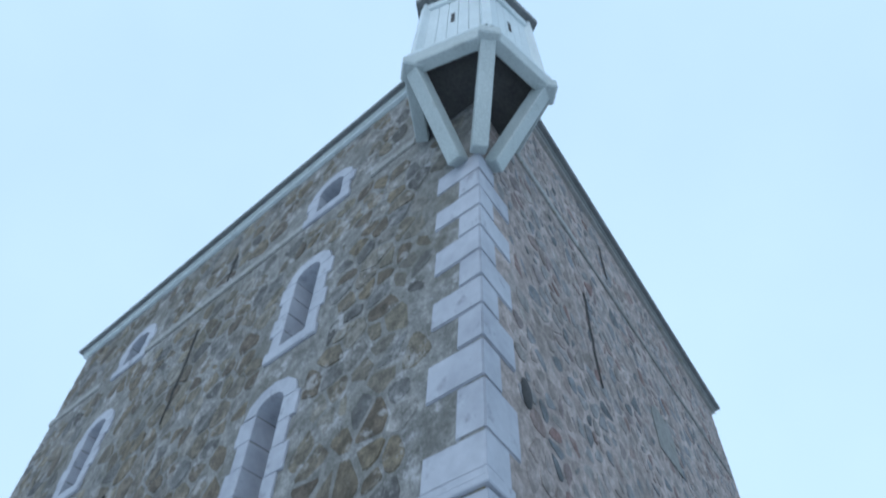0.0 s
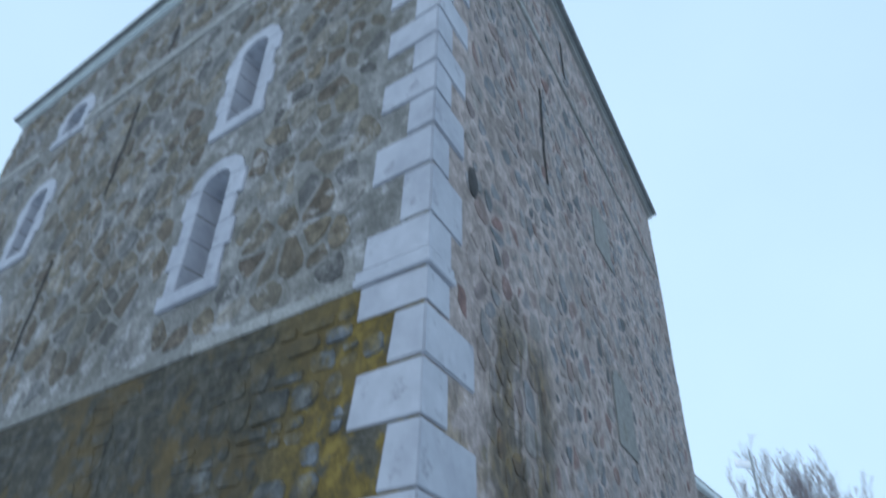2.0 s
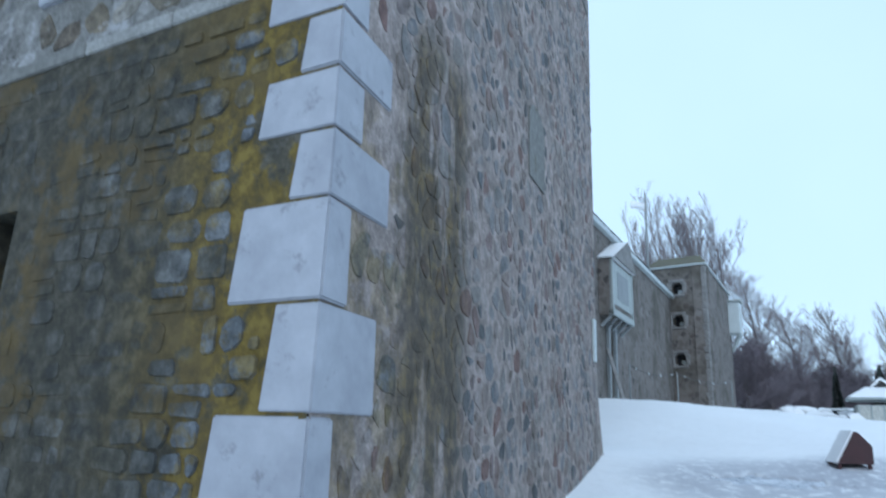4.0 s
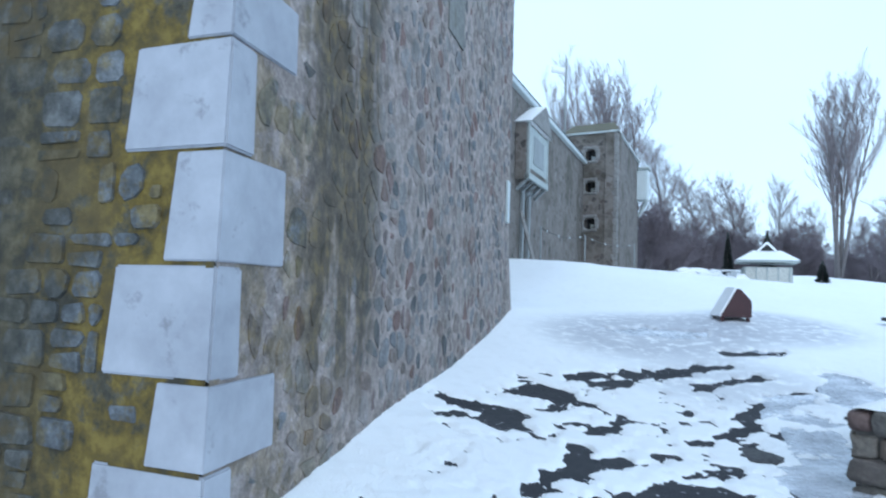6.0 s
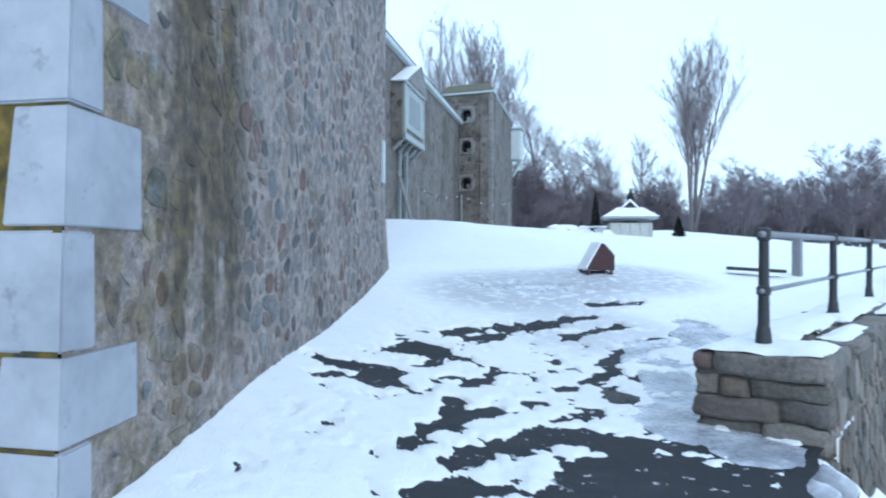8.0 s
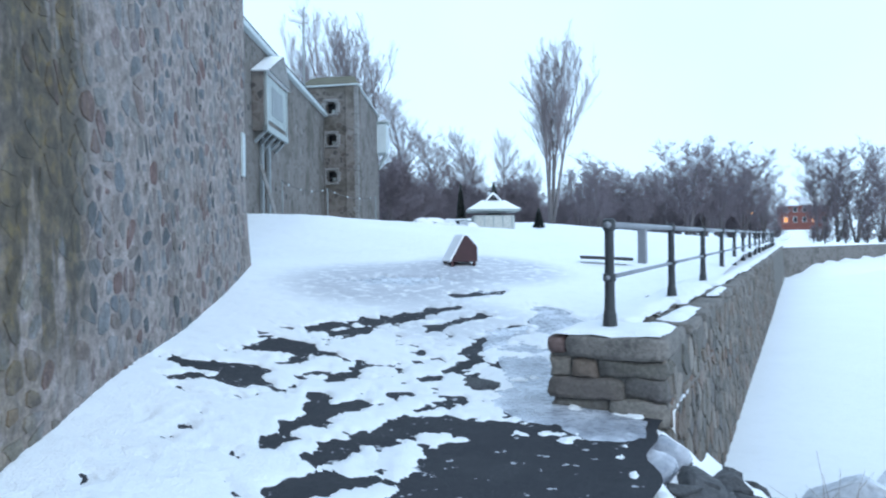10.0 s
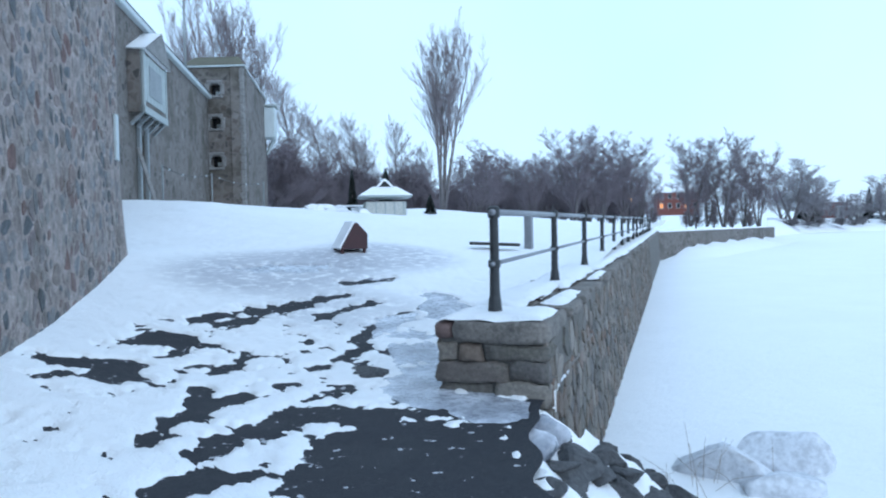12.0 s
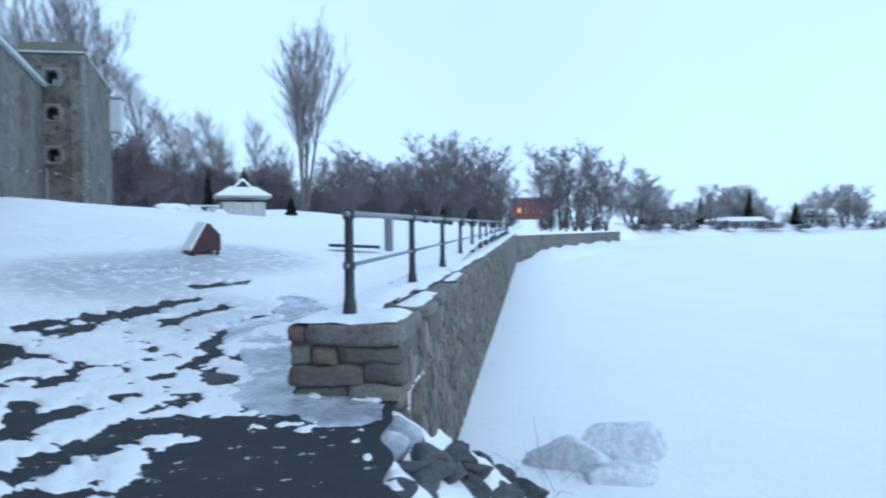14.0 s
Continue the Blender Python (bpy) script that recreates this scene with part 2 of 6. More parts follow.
M_FAR_WALL = far_masonry()
M_FAR_TRIM = worn("distant_limestone_trim", (0.15, 0.145, 0.14), (0.27, 0.265, 0.26), 2, 9, 0.85)
M_IRON = worn("black_painted_iron", (0.018, 0.02, 0.023), (0.035, 0.037, 0.04), 4, 70, 0.45, relief=0.2)
M_STEEL = worn("galvanised_pipe", (0.20, 0.21, 0.23), (0.30, 0.31, 0.33), 4, 60, 0.45, 0.4, relief=0.1)
M_CAP = worn("flat_grey_capstone", (0.10, 0.093, 0.086), (0.24, 0.215, 0.195), 3.4, 24, 0.9, relief=0.7, depth=0.02, dirt=(0.08, 0.075, 0.06))
M_REDDISH = worn("reddish_fieldstone", (0.11, 0.072, 0.066), (0.17, 0.115, 0.105), 4, 26, 0.85, relief=0.6, depth=0.02)
M_SIGN = worn("oxblood_painted_wood", (0.04, 0.013, 0.015), (0.064, 0.019, 0.022), 4, 50, 0.5, relief=0.15)
M_BARK = worn("winter_bark", (0.11, 0.10, 0.10), (0.19, 0.17, 0.17), 3, 20, 0.95, space="object")
M_TWIG = worn("bare_twigs", (0.19, 0.165, 0.175), (0.28, 0.245, 0.255), 1.5, 9, 0.95, space="object")
M_TWIG_DARK = worn("dark_bare_twigs", (0.15, 0.125, 0.14), (0.235, 0.20, 0.22), 1.5, 9, 0.95, space="object")
# pale twigs: frosted bushes, and haze painted into the far-shore trees
M_TWIG_PALE_HAZE = worn("pale_twigs_and_haze", (0.22, 0.20, 0.215), (0.32, 0.30, 0.315), 1.5, 9, 0.95, space="object")
M_NEEDLE = worn("dark_conifer", (0.035, 0.045, 0.042), (0.065, 0.078, 0.07), 2, 9, 0.95, space="object")
M_BRICK = worn("red_brick_wall", (0.15, 0.055, 0.045), (0.22, 0.08, 0.065), 1, 6, 0.9)
M_HUT = worn("cream_painted_boards", (0.46, 0.47, 0.44), (0.60, 0.60, 0.56), 2, 12, 0.7)
M_GLASS = worn("dark_window_glass", (0.02, 0.022, 0.026), (0.04, 0.042, 0.05), 3, 10, 0.15)
M_GRASS = worn("dead_grass", (0.16, 0.11, 0.075), (0.26, 0.19, 0.13), 6, 40, 0.9)
M_ICY_ROCK = worn("frosted_boulder", (0.50, 0.52, 0.56), (0.74, 0.76, 0.80), 2.2, 12, 0.6, relief=0.4, depth=0.03, dirt=(0.42, 0.43, 0.46))
M_ROCK = worn("grey_boulder", (0.04, 0.042, 0.047), (0.105, 0.105, 0.11), 2.5, 22, 0.85, relief=0.7, depth=0.03)


def wall_stone(name, rand):
    m, n, l, b = shader(name, 0.9)
    p = position(n, l)
    grain = noise_tex(n, l, p, 26, 6.0, 0.7)
    fac = n.new("ShaderNodeObjectInfo").outputs["Random"] if rand == "object" else n.new("ShaderNodeNewGeometry").outputs["Random Per Island"]
    col = ramp(n, l, fac, [(0, (0.085, 0.08, 0.075)), (0.25, (0.19, 0.17, 0.15)), (0.45, (0.13, 0.125, 0.125)), (0.6, (0.16, 0.12, 0.095)), (0.82, (0.26, 0.235, 0.21)), (1, (0.19, 0.125, 0.10))])
    col = mix(n, l, 0.7, col, ramp(n, l, grain, [(0.3, (0.5, 0.5, 0.5)), (0.7, (1.4, 1.4, 1.4))]), "MULTIPLY")
    grimy = noise_tex(n, l, p, 2.1, 7.0, 0.7)
    col = mix(n, l, times_of(n, l, span(n, l, grimy, 0.42, 0.62), 0.6), col, ramp(n, l, grain, [(0.35, (0.085, 0.08, 0.066)), (0.65, (0.18, 0.165, 0.14))]))
    l.new(col, b.inputs["Base Color"])
    bump(n, l, b, grain, 0.8, 0.02)
    return m


M_RIVER_STONE, M_RIVER_STONE2 = wall_stone("quay_stone", "object"), wall_stone("quay_stone_joined", "island")
M_RIVER_MORTAR = worn("quay_mortar", (0.085, 0.078, 0.07), (0.16, 0.148, 0.135), 2, 30, 0.9, dirt=(0.10, 0.095, 0.08))


def snow_material(name, tint=(0.915, 0.925, 0.94), trodden=0.0, worn_at=()):
    m, n, l, b = shader(name, 0.65)
    p = position(n, l)
    broad, grain, lumps = noise_tex(n, l, p, 0.45, 5.0), noise_tex(n, l, p, 55, 3.0), noise_tex(n, l, p, 5.5, 5.0, 0.6)
    col = ramp(n, l, broad, [(0.3, tuple(v * 0.96 for v in tint)), (0.7, tint)])
    col = mix(n, l, times_of(n, l, span(n, l, lumps, 0.50, 0.68), 0.14 + trodden), col, tuple(v * 0.80 for v in tint))
    for cx, cy, radius, amount in worn_at:
        d = n.new("ShaderNodeVectorMath")
        d.operation, d.inputs[1].default_value = "DISTANCE", (cx, cy, 0.8)
        l.new(p, d.inputs[0])
        near = span(n, l, d.outputs["Value"], radius, radius * 0.45)
        col = mix(n, l, times_of(n, l, times_of(n, l, near, span(n, l, lumps, 0.28, 0.52)), amount), col, (0.40, 0.41, 0.46))
    l.new(col, b.inputs["Base Color"])
    h = mix(n, l, 0.3, lumps, grain)
    bump(n, l, b, h, 0.6, 0.085)
    return m


M_SNOW = snow_material("old_snow", trodden=0.08, worn_at=((7.4, 10.2, 2.4, 0.75), (9.6, 10.0, 2.0, 0.7), (6.6, 7.4, 1.6, 0.45)))
M_SNOW_CLEAN = snow_material("clean_snow")
M_FROZEN = snow_material("snow_on_river_ice", (0.90, 0.91, 0.925))


def asphalt_material():
    m, n, l, b = shader("wet_asphalt", 0.75)
    b.inputs["Specular IOR Level"].default_value = 0.22
    p = position(n, l)
    v = n.new("ShaderNodeTexVoronoi")
    v.inputs["Scale"].default_value = 120
    l.new(p, v.inputs["Vector"])
    broad = noise_tex(n, l, p, 1.4, 6.0)
    col = ramp(n, l, broad, [(0.3, (0.021, 0.022, 0.028)), (0.7, (0.046, 0.048, 0.057))])
    col = mix(n, l, 0.25, col, ramp(n, l, v.outputs["Color"], [(0.2, (0.01, 0.01, 0.01)), (0.9, (0.075, 0.076, 0.082))]))
    flakes = noise_tex(n, l, p, 9, 2.0)
    col = mix(n, l, ramp(n, l, flakes, [(0.66, (0, 0, 0)), (0.69, (0.7, 0.7, 0.7))]), col, (0.6, 0.62, 0.66))
    l.new(col, b.inputs["Base Color"])
    l.new(ramp(n, l, broad, [(0.35, (0.62, 0.62, 0.62)), (0.6, (0.92, 0.92, 0.92))]), b.inputs["Roughness"])
    bump(n, l, b, v.outputs["Distance"], 0.5, 0.006)
    return m


def ice_material():
    m, n, l, b = shader("grey_wet_ice", 0.25)
    p = position(n, l)
    broad, veins = noise_tex(n, l, p, 2.2, 7.0, 0.65), noise_tex(n, l, p, 14, 5.0)
    col = ramp(n, l, broad, [(0.32, (0.19, 0.205, 0.24)), (0.5, (0.38, 0.405, 0.46)), (0.64, (0.66, 0.69, 0.75))])
    l.new(col, b.inputs["Base Color"])
    l.new(ramp(n, l, veins, [(0.35, (0.12, 0.12, 0.12)), (0.7, (0.5, 0.5, 0.5))]), b.inputs["Roughness"])
    bump(n, l, b, veins, 0.35, 0.02)
    return m


M_ASPHALT, M_ICE = asphalt_material(), ice_material()


def glow(name, colour, strength):
    m, n, l, b = shader(name)
    b.inputs["Base Color"].default_value = (*colour, 1)
    b.inputs["Emission Color"].default_value, b.inputs["Emission Strength"].default_value = (*colour, 1), strength
    return m


M_LAMP = glow("orange_lamp", (1.0, 0.45, 0.10), 1.5)
M_LIT = glow("lit_window", (0.8, 0.28, 0.08), 0.55)

# ---- mesh helpers ----
def link(name, bm, material, parent=None, label="", smooth=False):
    mesh = bpy.data.meshes.new(name)
    bmesh.ops.recalc_face_normals(bm, faces=bm.faces)
    if smooth:
        for fc in bm.faces:
            fc.smooth = True
    bm.to_mesh(mesh)
    bm.free()
    mesh.materials.append(material)
    ob = new(name, mesh)
    ob.parent = parent
    if label:
        ob["label"] = label
    return ob


def raw(name, verts, faces, material, parent=None, label="", smooth=False):
    mesh = bpy.data.meshes.new(name)
    mesh.from_pydata([tuple(v) for v in verts], [], faces)
    mesh.update()
    if smooth:
        mesh.polygons.foreach_set("use_smooth", [True] * len(mesh.polygons))
    mesh.materials.append(material)
    ob = new(name, mesh)
    ob.parent = parent
    if label:
        ob["label"] = label
    return ob


def thing(name, label, category, at=(0, 0, 0), group="", kind=""):
    ob = new(name)
    ob.location = at
    ob.empty_display_size = 0.2
    return tagged(ob, label, category, group, kind)


def frame_of(o, x, y, z):
    """A matrix from an origin and three axes."""
    m = Matrix((x, y, z)).transposed().to_4x4()
    m.translation = o
    return m


def add_box(bm, m, lo, hi, bevel=0.0, jitter=0.0):
    """A box between two corners in the frame m, with softened edges."""
    c = [(a + b) / 2 for a, b in zip(lo, hi)]
    s = [abs(b - a) for a, b in zip(lo, hi)]
    made = bmesh.ops.create_cube(bm, size=1.0, matrix=m @ Matrix.Translation(c) @ Matrix.Diagonal((*s, 1)))["verts"]
    if jitter:
        for v in made:
            v.co += Vector((random.uniform(-jitter, jitter), random.uniform(-jitter, jitter), random.uniform(-jitter, jitter)))
    if bevel:
        edges = list({e for v in made for e in v.link_edges})
        bmesh.ops.bevel(bm, geom=edges, offset=bevel, segments=1, affect="EDGES", clamp_overlap=True)


def box_part(name, material, parent, m, lo, hi, bevel=0.01, label="", jitter=0.0):
    bm = bmesh.new()
    add_box(bm, m, lo, hi, bevel, jitter)
    return link(name, bm, material, parent, label)


def tube(verts, faces, pts, radii, sides):
    """Adds a tapered tube through the points to the lists."""
    base = len(verts)
    n = len(pts)
    for k in range(n):
        a = pts[max(k - 1, 0)]
        b = pts[min(k + 1, n - 1)]
        d = (b - a).normalized()
        x = d.cross(Vector((0.31, 0.77, 0.55))).normalized()
        y = d.cross(x)
        for j in range(sides):
            w = 2 * math.pi * j / sides
            verts.append(pts[k] + radii[k] * (math.cos(w) * x + math.sin(w) * y))
    for k in range(n - 1):
        for j in range(sides):
            p, q = base + k * sides + j, base + k * sides + (j + 1) % sides
            faces.append((p, q, q + sides, p + sides))
    faces.append(tuple(base + j for j in reversed(range(sides))))
    faces.append(tuple(base + (n - 1) * sides + j for j in range(sides)))


def tube_part(name, material, parent, pts, radii, sides=10, label="", smooth=True):
    v, f = [], []
    tube(v, f, [Vector(p) for p in pts], radii if isinstance(radii, list) else [radii] * len(pts), sides)
    return raw(name, v, f, material, parent, label, smooth)


def prism(bm, pts, z0, z1, taper=1.0):
    """An upright prism over plan points."""
    c = sum((Vector((p[0], p[1], 0)) for p in pts), Vector()) / len(pts)
    lo = [bm.verts.new((p[0], p[1], z0)) for p in pts]
    hi = [bm.verts.new((c.x + (p[0] - c.x) * taper, c.y + (p[1] - c.y) * taper, z1)) for p in pts]
    n = len(pts)
    for k in range(n):
        bm.faces.new((lo[k], lo[(k + 1) % n], hi[(k + 1) % n], hi[k]))
    bm.faces.new(list(reversed(lo)))
    bm.faces.new(hi)


def clip(poly, a, b, c):
    """The part of a polygon where a*x + b*y <= c."""
    out = []
    for k in range(len(poly)):
        p, q = poly[k], poly[(k + 1) % len(poly)]
        dp, dq = a * p[0] + b * p[1] - c, a * q[0] + b * q[1] - c
        if dp <= 0:
            out.append(p)
        if (dp < 0 < dq) or (dq < 0 < dp):
            w = dp / (dp - dq)
            out.append((p[0] + w * (q[0] - p[0]), p[1] + w * (q[1] - p[1])))
    return out


def rubble(width, z0, z1, cw, ch, gap, seed, blocked, coursed=0.0, proud=1.0, drop=0.2, reach=0.85, corner=(0.06, 0.30)):
    """Irregular stones that fill a wall: polygons in length and height."""
    rng = random.Random(seed)
    nx, nz = int(width / cw) + 2, int((z1 - z0) / ch) + 2
    seeds = {}
    for i in range(-1, nx + 1):
        for j in range(-1, nz + 1):
            ox = 0.5 * (j % 2)
            if rng.random() < drop:
                continue
            seeds[i, j] = ((i + ox + rng.uniform(-0.42, 0.42)) * cw, z0 + (j + 0.5 + rng.uniform(-0.42, 0.42) * (1 - coursed)) * ch)
    stones = []
    for (i, j), (sx, sz) in seeds.items():
        if not (0 < sx < width and z0 < sz < z1) or blocked(sx, sz, 0.12):
            continue
        poly = [(max(sx - cw * reach, 0.01), max(sz - ch * reach, z0)), (min(sx + cw * reach, width), max(sz - ch * reach, z0)), (min(sx + cw * reach, width), min(sz + ch * reach, z1)), (max(sx - cw * reach, 0.01), min(sz + ch * reach, z1))]
        g = gap * rng.choice((0.3, 0.5, 0.9, 1.4, 2.1))
        for di in (-2, -1, 0, 1, 2):
            for dj in (-2, -1, 0, 1, 2):
                o = seeds.get((i + di, j + dj))
                if o is None or (di == 0 and dj == 0):
                    continue
                a, b = o[0] - sx, o[1] - sz
                d = math.hypot(a, b)
                poly = clip(poly, a / d, b / d, (a * (o[0] + sx) / 2 + b * (o[1] + sz) / 2) / d - g)
                if len(poly) < 3:
                    break
            if len(poly) < 3:
                break
        if len(poly) < 3:
            continue
        soft = []
        for k in range(len(poly)):
            p, q = poly[k], poly[(k + 1) % len(poly)]
            f = rng.uniform(*corner)
            soft += [(p[0] * (1 - f) + q[0] * f + rng.uniform(-0.012, 0.012), p[1] * (1 - f) + q[1] * f + rng.uniform(-0.012, 0.012)), (p[0] * f + q[0] * (1 - f), p[1] * f + q[1] * (1 - f))]
        w = max(p[0] for p in soft) - min(p[0] for p in soft)
        hgt = max(p[1] for p in soft) - min(p[1] for p in soft)
        if w < 0.07 or hgt < 0.05 or any(blocked(p[0], p[1], 0.0) for p in soft):
            continue
        stones.append((soft, proud * rng.uniform(0.004, 0.018), rng.uniform(-1, 1), rng.uniform(-1, 1)))
    return stones


def squared_rubble(width, z0, z1, seed, blocked):
    """Roughly squared stones in uneven courses, with wide joints."""
    rng = random.Random(seed)
    stones, z = [], z0
    while z < z1:
        h = rng.uniform(0.12, 0.25)
        x = rng.uniform(0, 0.15)
        while x < width:
            w = rng.uniform(0.13, 0.40)
            tiers = [(z, h)] if h < 0.19 or rng.random() < 0.6 else [(z, h * 0.5), (z + h * 0.5, h * 0.5)]
            for base, tall in tiers:
                g = rng.uniform(0.012, 0.032)
                left = x
                while left < x + w - 0.08 and blocked(left + g, base + tall / 2, 0.04):
                    left += 0.03
                a, b, c, d = left + g, x + w - g * 0.6, base + g * 0.8, min(base + tall - g * 0.5, z1)
                if b - a < 0.06 or d - c < 0.05 or rng.random() < 0.12:
                    continue
                r = min(b - a, d - c) * rng.uniform(0.10, 0.3)
                soft = []
                for px, pz, sx, sz in ((a, c, 1, 1), (b, c, -1, 1), (b, d, -1, -1), (a, d, 1, -1)):
                    ox, oz = rng.uniform(-0.014, 0.014), rng.uniform(-0.014, 0.014)
                    two = [(px + ox, pz + oz + sz * r), (px + ox + sx * r, pz + oz)]
                    soft += two if sx * sz > 0 else two[::-1]
                if any(blocked(p[0], p[1], 0.0) for p in soft):
                    continue
                stones.append((soft, rng.uniform(0.006, 0.02) * (1.0 if a < 1.3 else 0.3), rng.uniform(-1, 1), rng.uniform(-1, 1)))
            x += w
        z += h
    return stones


def stone_mesh(stone, m, local=False):
    """Vertices and faces of one proud, rounded stone in the wall frame m (length, height, out)."""
    soft, out, tx, tz = stone
    n = len(soft)
    cx, cz = sum(p[0] for p in soft) / n, sum(p[1] for p in soft) / n
    o = Vector((cx, cz, 0)) if local else Vector()
    v = [Vector((p[0], p[1], -0.02)) - o for p in soft]
    v += [Vector((cx + (p[0] - cx) * 0.90, cz + (p[1] - cz) * 0.90, out + 0.0025 * (tx * (p[0] - cx) + tz * (p[1] - cz)) / 0.15)) - o for p in soft]
    v.append(Vector((cx, cz, out * 1.2)) - o)
    f = [(k, (k + 1) % n, n + (k + 1) % n, n + k) for k in range(n)] + [(n + k, n + (k + 1) % n, 2 * n) for k in range(n)]
    return v, f, (cx, cz)


def stone_wall(stones, m, parent, name, material, material2, near, most=300, lean=lambda z: 0.0):
    """The nearest stones as pieces of their own, the rest joined."""
    order = sorted(stones, key=lambda st: near(*stone_centre(st)))
    for st in order[:most]:
        v, f, c = stone_mesh(st, m, True)
        ob = raw(name, v, f, material, parent)
        ob.matrix_basis = m @ Matrix.Translation((c[0], c[1], lean(c[1]))) @ pose(0, 0, 0, -math.degrees(math.atan(lean(c[1] - 0.5) - lean(c[1] + 0.5))), 0, 0)
    verts, faces = [], []
    for st in order[most:]:
        v, f, c = stone_mesh(st, m)
        k = len(verts)
        verts += [m @ (p + Vector((0, 0, lean(p.y)))) for p in v]
        faces += [tuple(i + k for i in q) for q in f]
    if verts:
        ob = raw(name + "s_beyond", verts, faces, material2, parent)
        ob["kind"] = "stuff"


def stone_centre(st):
    return sum(p[0] for p in st[0]) / len(st[0]), sum(p[1] for p in st[0]) / len(st[0])


# ---- the lie of the land ----
W_DIR, W_IN = plan_dir(-66.8), plan_dir(23.2)
QUAY = Vector((5.31, 3.33, 0))          # outer top corner of the quay wall's end
ICE_Z = -1.35
CONTROL = [(0, 0, 0), (-3, 0, 0), (0, -6, 0), (6, -3, 0), (0, 3.3, 0.08), (-5, 5, 0.1), (-12, 10, 0.2), (2, 3.5, 0.02), (4, 2.5, 0), (4.5, 4.2, 0.05), (5.6, 5.0, 0.12), (3.5, 6.0, 0.15),
           (2.6, 5.6, 0.16), (4.2, 7.6, 0.32), (6, 8.5, 0.48), (7.5, 6.5, 0.36), (9.2, 10.4, 1.05), (12, 8.2, 0.85), (7.2, 13.2, 1.15), (10.2, 19.4, 2.5), (12.9, 17.8, 2.15), (15.3, 15.8, 1.88),
           (20, 13, 1.3), (24, 36, 2.9), (31.4, 32.3, 2.25), (45, 40, 3.2), (35, 20, 1.5), (60, 30, 1.6), (100, 60, 2.0), (60, 90, 5), (0, 60, 3), (-60, 40, 1), (160, 90, 3), (-40, -60, 0), (60, 25.5, 1.0)]
_c = np.array(CONTROL, float)


def _kernel(d2):
    return np.sqrt(d2 + 0.6)


_n = len(_c)
_A = np.zeros((_n + 3, _n + 3))
_A[:_n, :_n] = _kernel(((_c[:, None, :2] - _c[None, :, :2]) ** 2).sum(-1)) - 0.02 * np.eye(_n)
_A[:_n, _n:] = np.c_[np.ones(_n), _c[:, :2]]
_A[_n:, :_n] = _A[:_n, _n:].T
_W = np.linalg.solve(_A, np.r_[_c[:, 2], 0, 0, 0])


def land(x, y):
    """Height of the bare ground."""
    x, y = np.asarray(x, float), np.asarray(y, float)
    d2 = (x[..., None] - _c[:, 0]) ** 2 + (y[..., None] - _c[:, 1]) ** 2
    return _kernel(d2) @ _W[:_n] + _W[_n] + _W[_n + 1] * x + _W[_n + 2] * y


def land_at(x, y):
    return float(land(np.array([x]), np.array([y]))[0])


def fbm(x, y, scale, seed, octaves=4):
    """Smooth value noise on arrays."""
    rng = np.random.RandomState(seed)
    table = rng.rand(256, 256)
    total, amp, norm = np.zeros_like(x), 1.0, 0.0
    for o in range(octaves):
        u, v = x * scale * 2 ** o + 31.7 * o, y * scale * 2 ** o + 17.3 * o
        i, j = np.floor(u).astype(int), np.floor(v).astype(int)
        a, b = u - i, v - j
        a, b = a * a * (3 - 2 * a), b * b * (3 - 2 * b)
        t = lambda p, q: table[p % 256, q % 256]
        total += amp * ((t(i, j) * (1 - a) + t(i + 1, j) * a) * (1 - b) + (t(i, j + 1) * (1 - a) + t(i + 1, j + 1) * a) * b)
        norm += amp
        amp *= 0.5
    return total / norm


# bare, snowy and icy patches: x, y, half width, half length
BARE = [(3.76, 3.4, 0.74, 0.94), (2.93, 3.10, 0.60, 0.28), (3.75, 4.25, 0.36, 0.42), (3.2, 2.3, 0.9, 0.9), (2.9, 1.1, 1.0, 0.8)]
# melted strips: from x, y to x, y, half width
STRIPS = [(2.67, 6.80, 3.10, 6.66, 0.24), (3.03, 6.68, 2.81, 6.20, 0.22), (2.31, 6.41, 2.43, 6.47, 0.09), (3.62, 7.43, 4.04, 7.46, 0.22), (4.0, 7.25, 4.2, 6.95, 0.14), (3.5, 6.78, 4.0, 6.91, 0.07),
          (4.7, 8.12, 5.09, 8.3, 0.17), (4.89, 7.8, 5.22, 7.81, 0.15), (5.66, 8.25, 6.27, 8.13, 0.22), (6.37, 8.22, 7.19, 8.24, 0.17), (7.71, 8.73, 8.39, 8.46, 0.12), (6.07, 7.35, 6.76, 7.57, 0.13),
          (6.76, 7.57, 7.21, 7.59, 0.12), (3.73, 6.01, 4.36, 6.4, 0.09), (3.31, 5.66, 2.89, 4.98, 0.11), (2.78, 4.89, 3.42, 5.25, 0.11), (2.39, 4.69, 2.68, 4.92, 0.09), (3.9, 5.41, 4.12, 5.39, 0.07)]
STRIPS += [(2.75, 3.35, 3.25, 3.72, 0.26), (3.23, 3.69, 3.70, 4.25, 0.27), (2.31, 3.90, 2.63, 3.60, 0.10), (2.64, 4.30, 3.22, 4.37, 0.13), (3.22, 4.39, 3.69, 4.55, 0.17), (3.94, 4.78, 4.46, 4.96, 0.13), (2.23, 3.83, 2.67, 3.8, 0.10), (1.97, 3.93, 2.21, 3.93, 0.06), (4.65, 5.64, 5.41, 5.85, 0.11),
           (5.46, 5.91, 6.04, 6.44, 0.12), (6.04, 6.44, 7.06, 6.82, 0.12), (3.72, 6.37, 3.73, 6.36, 0.08), (5.21, 6.61, 5.23, 6.63, 0.09)]
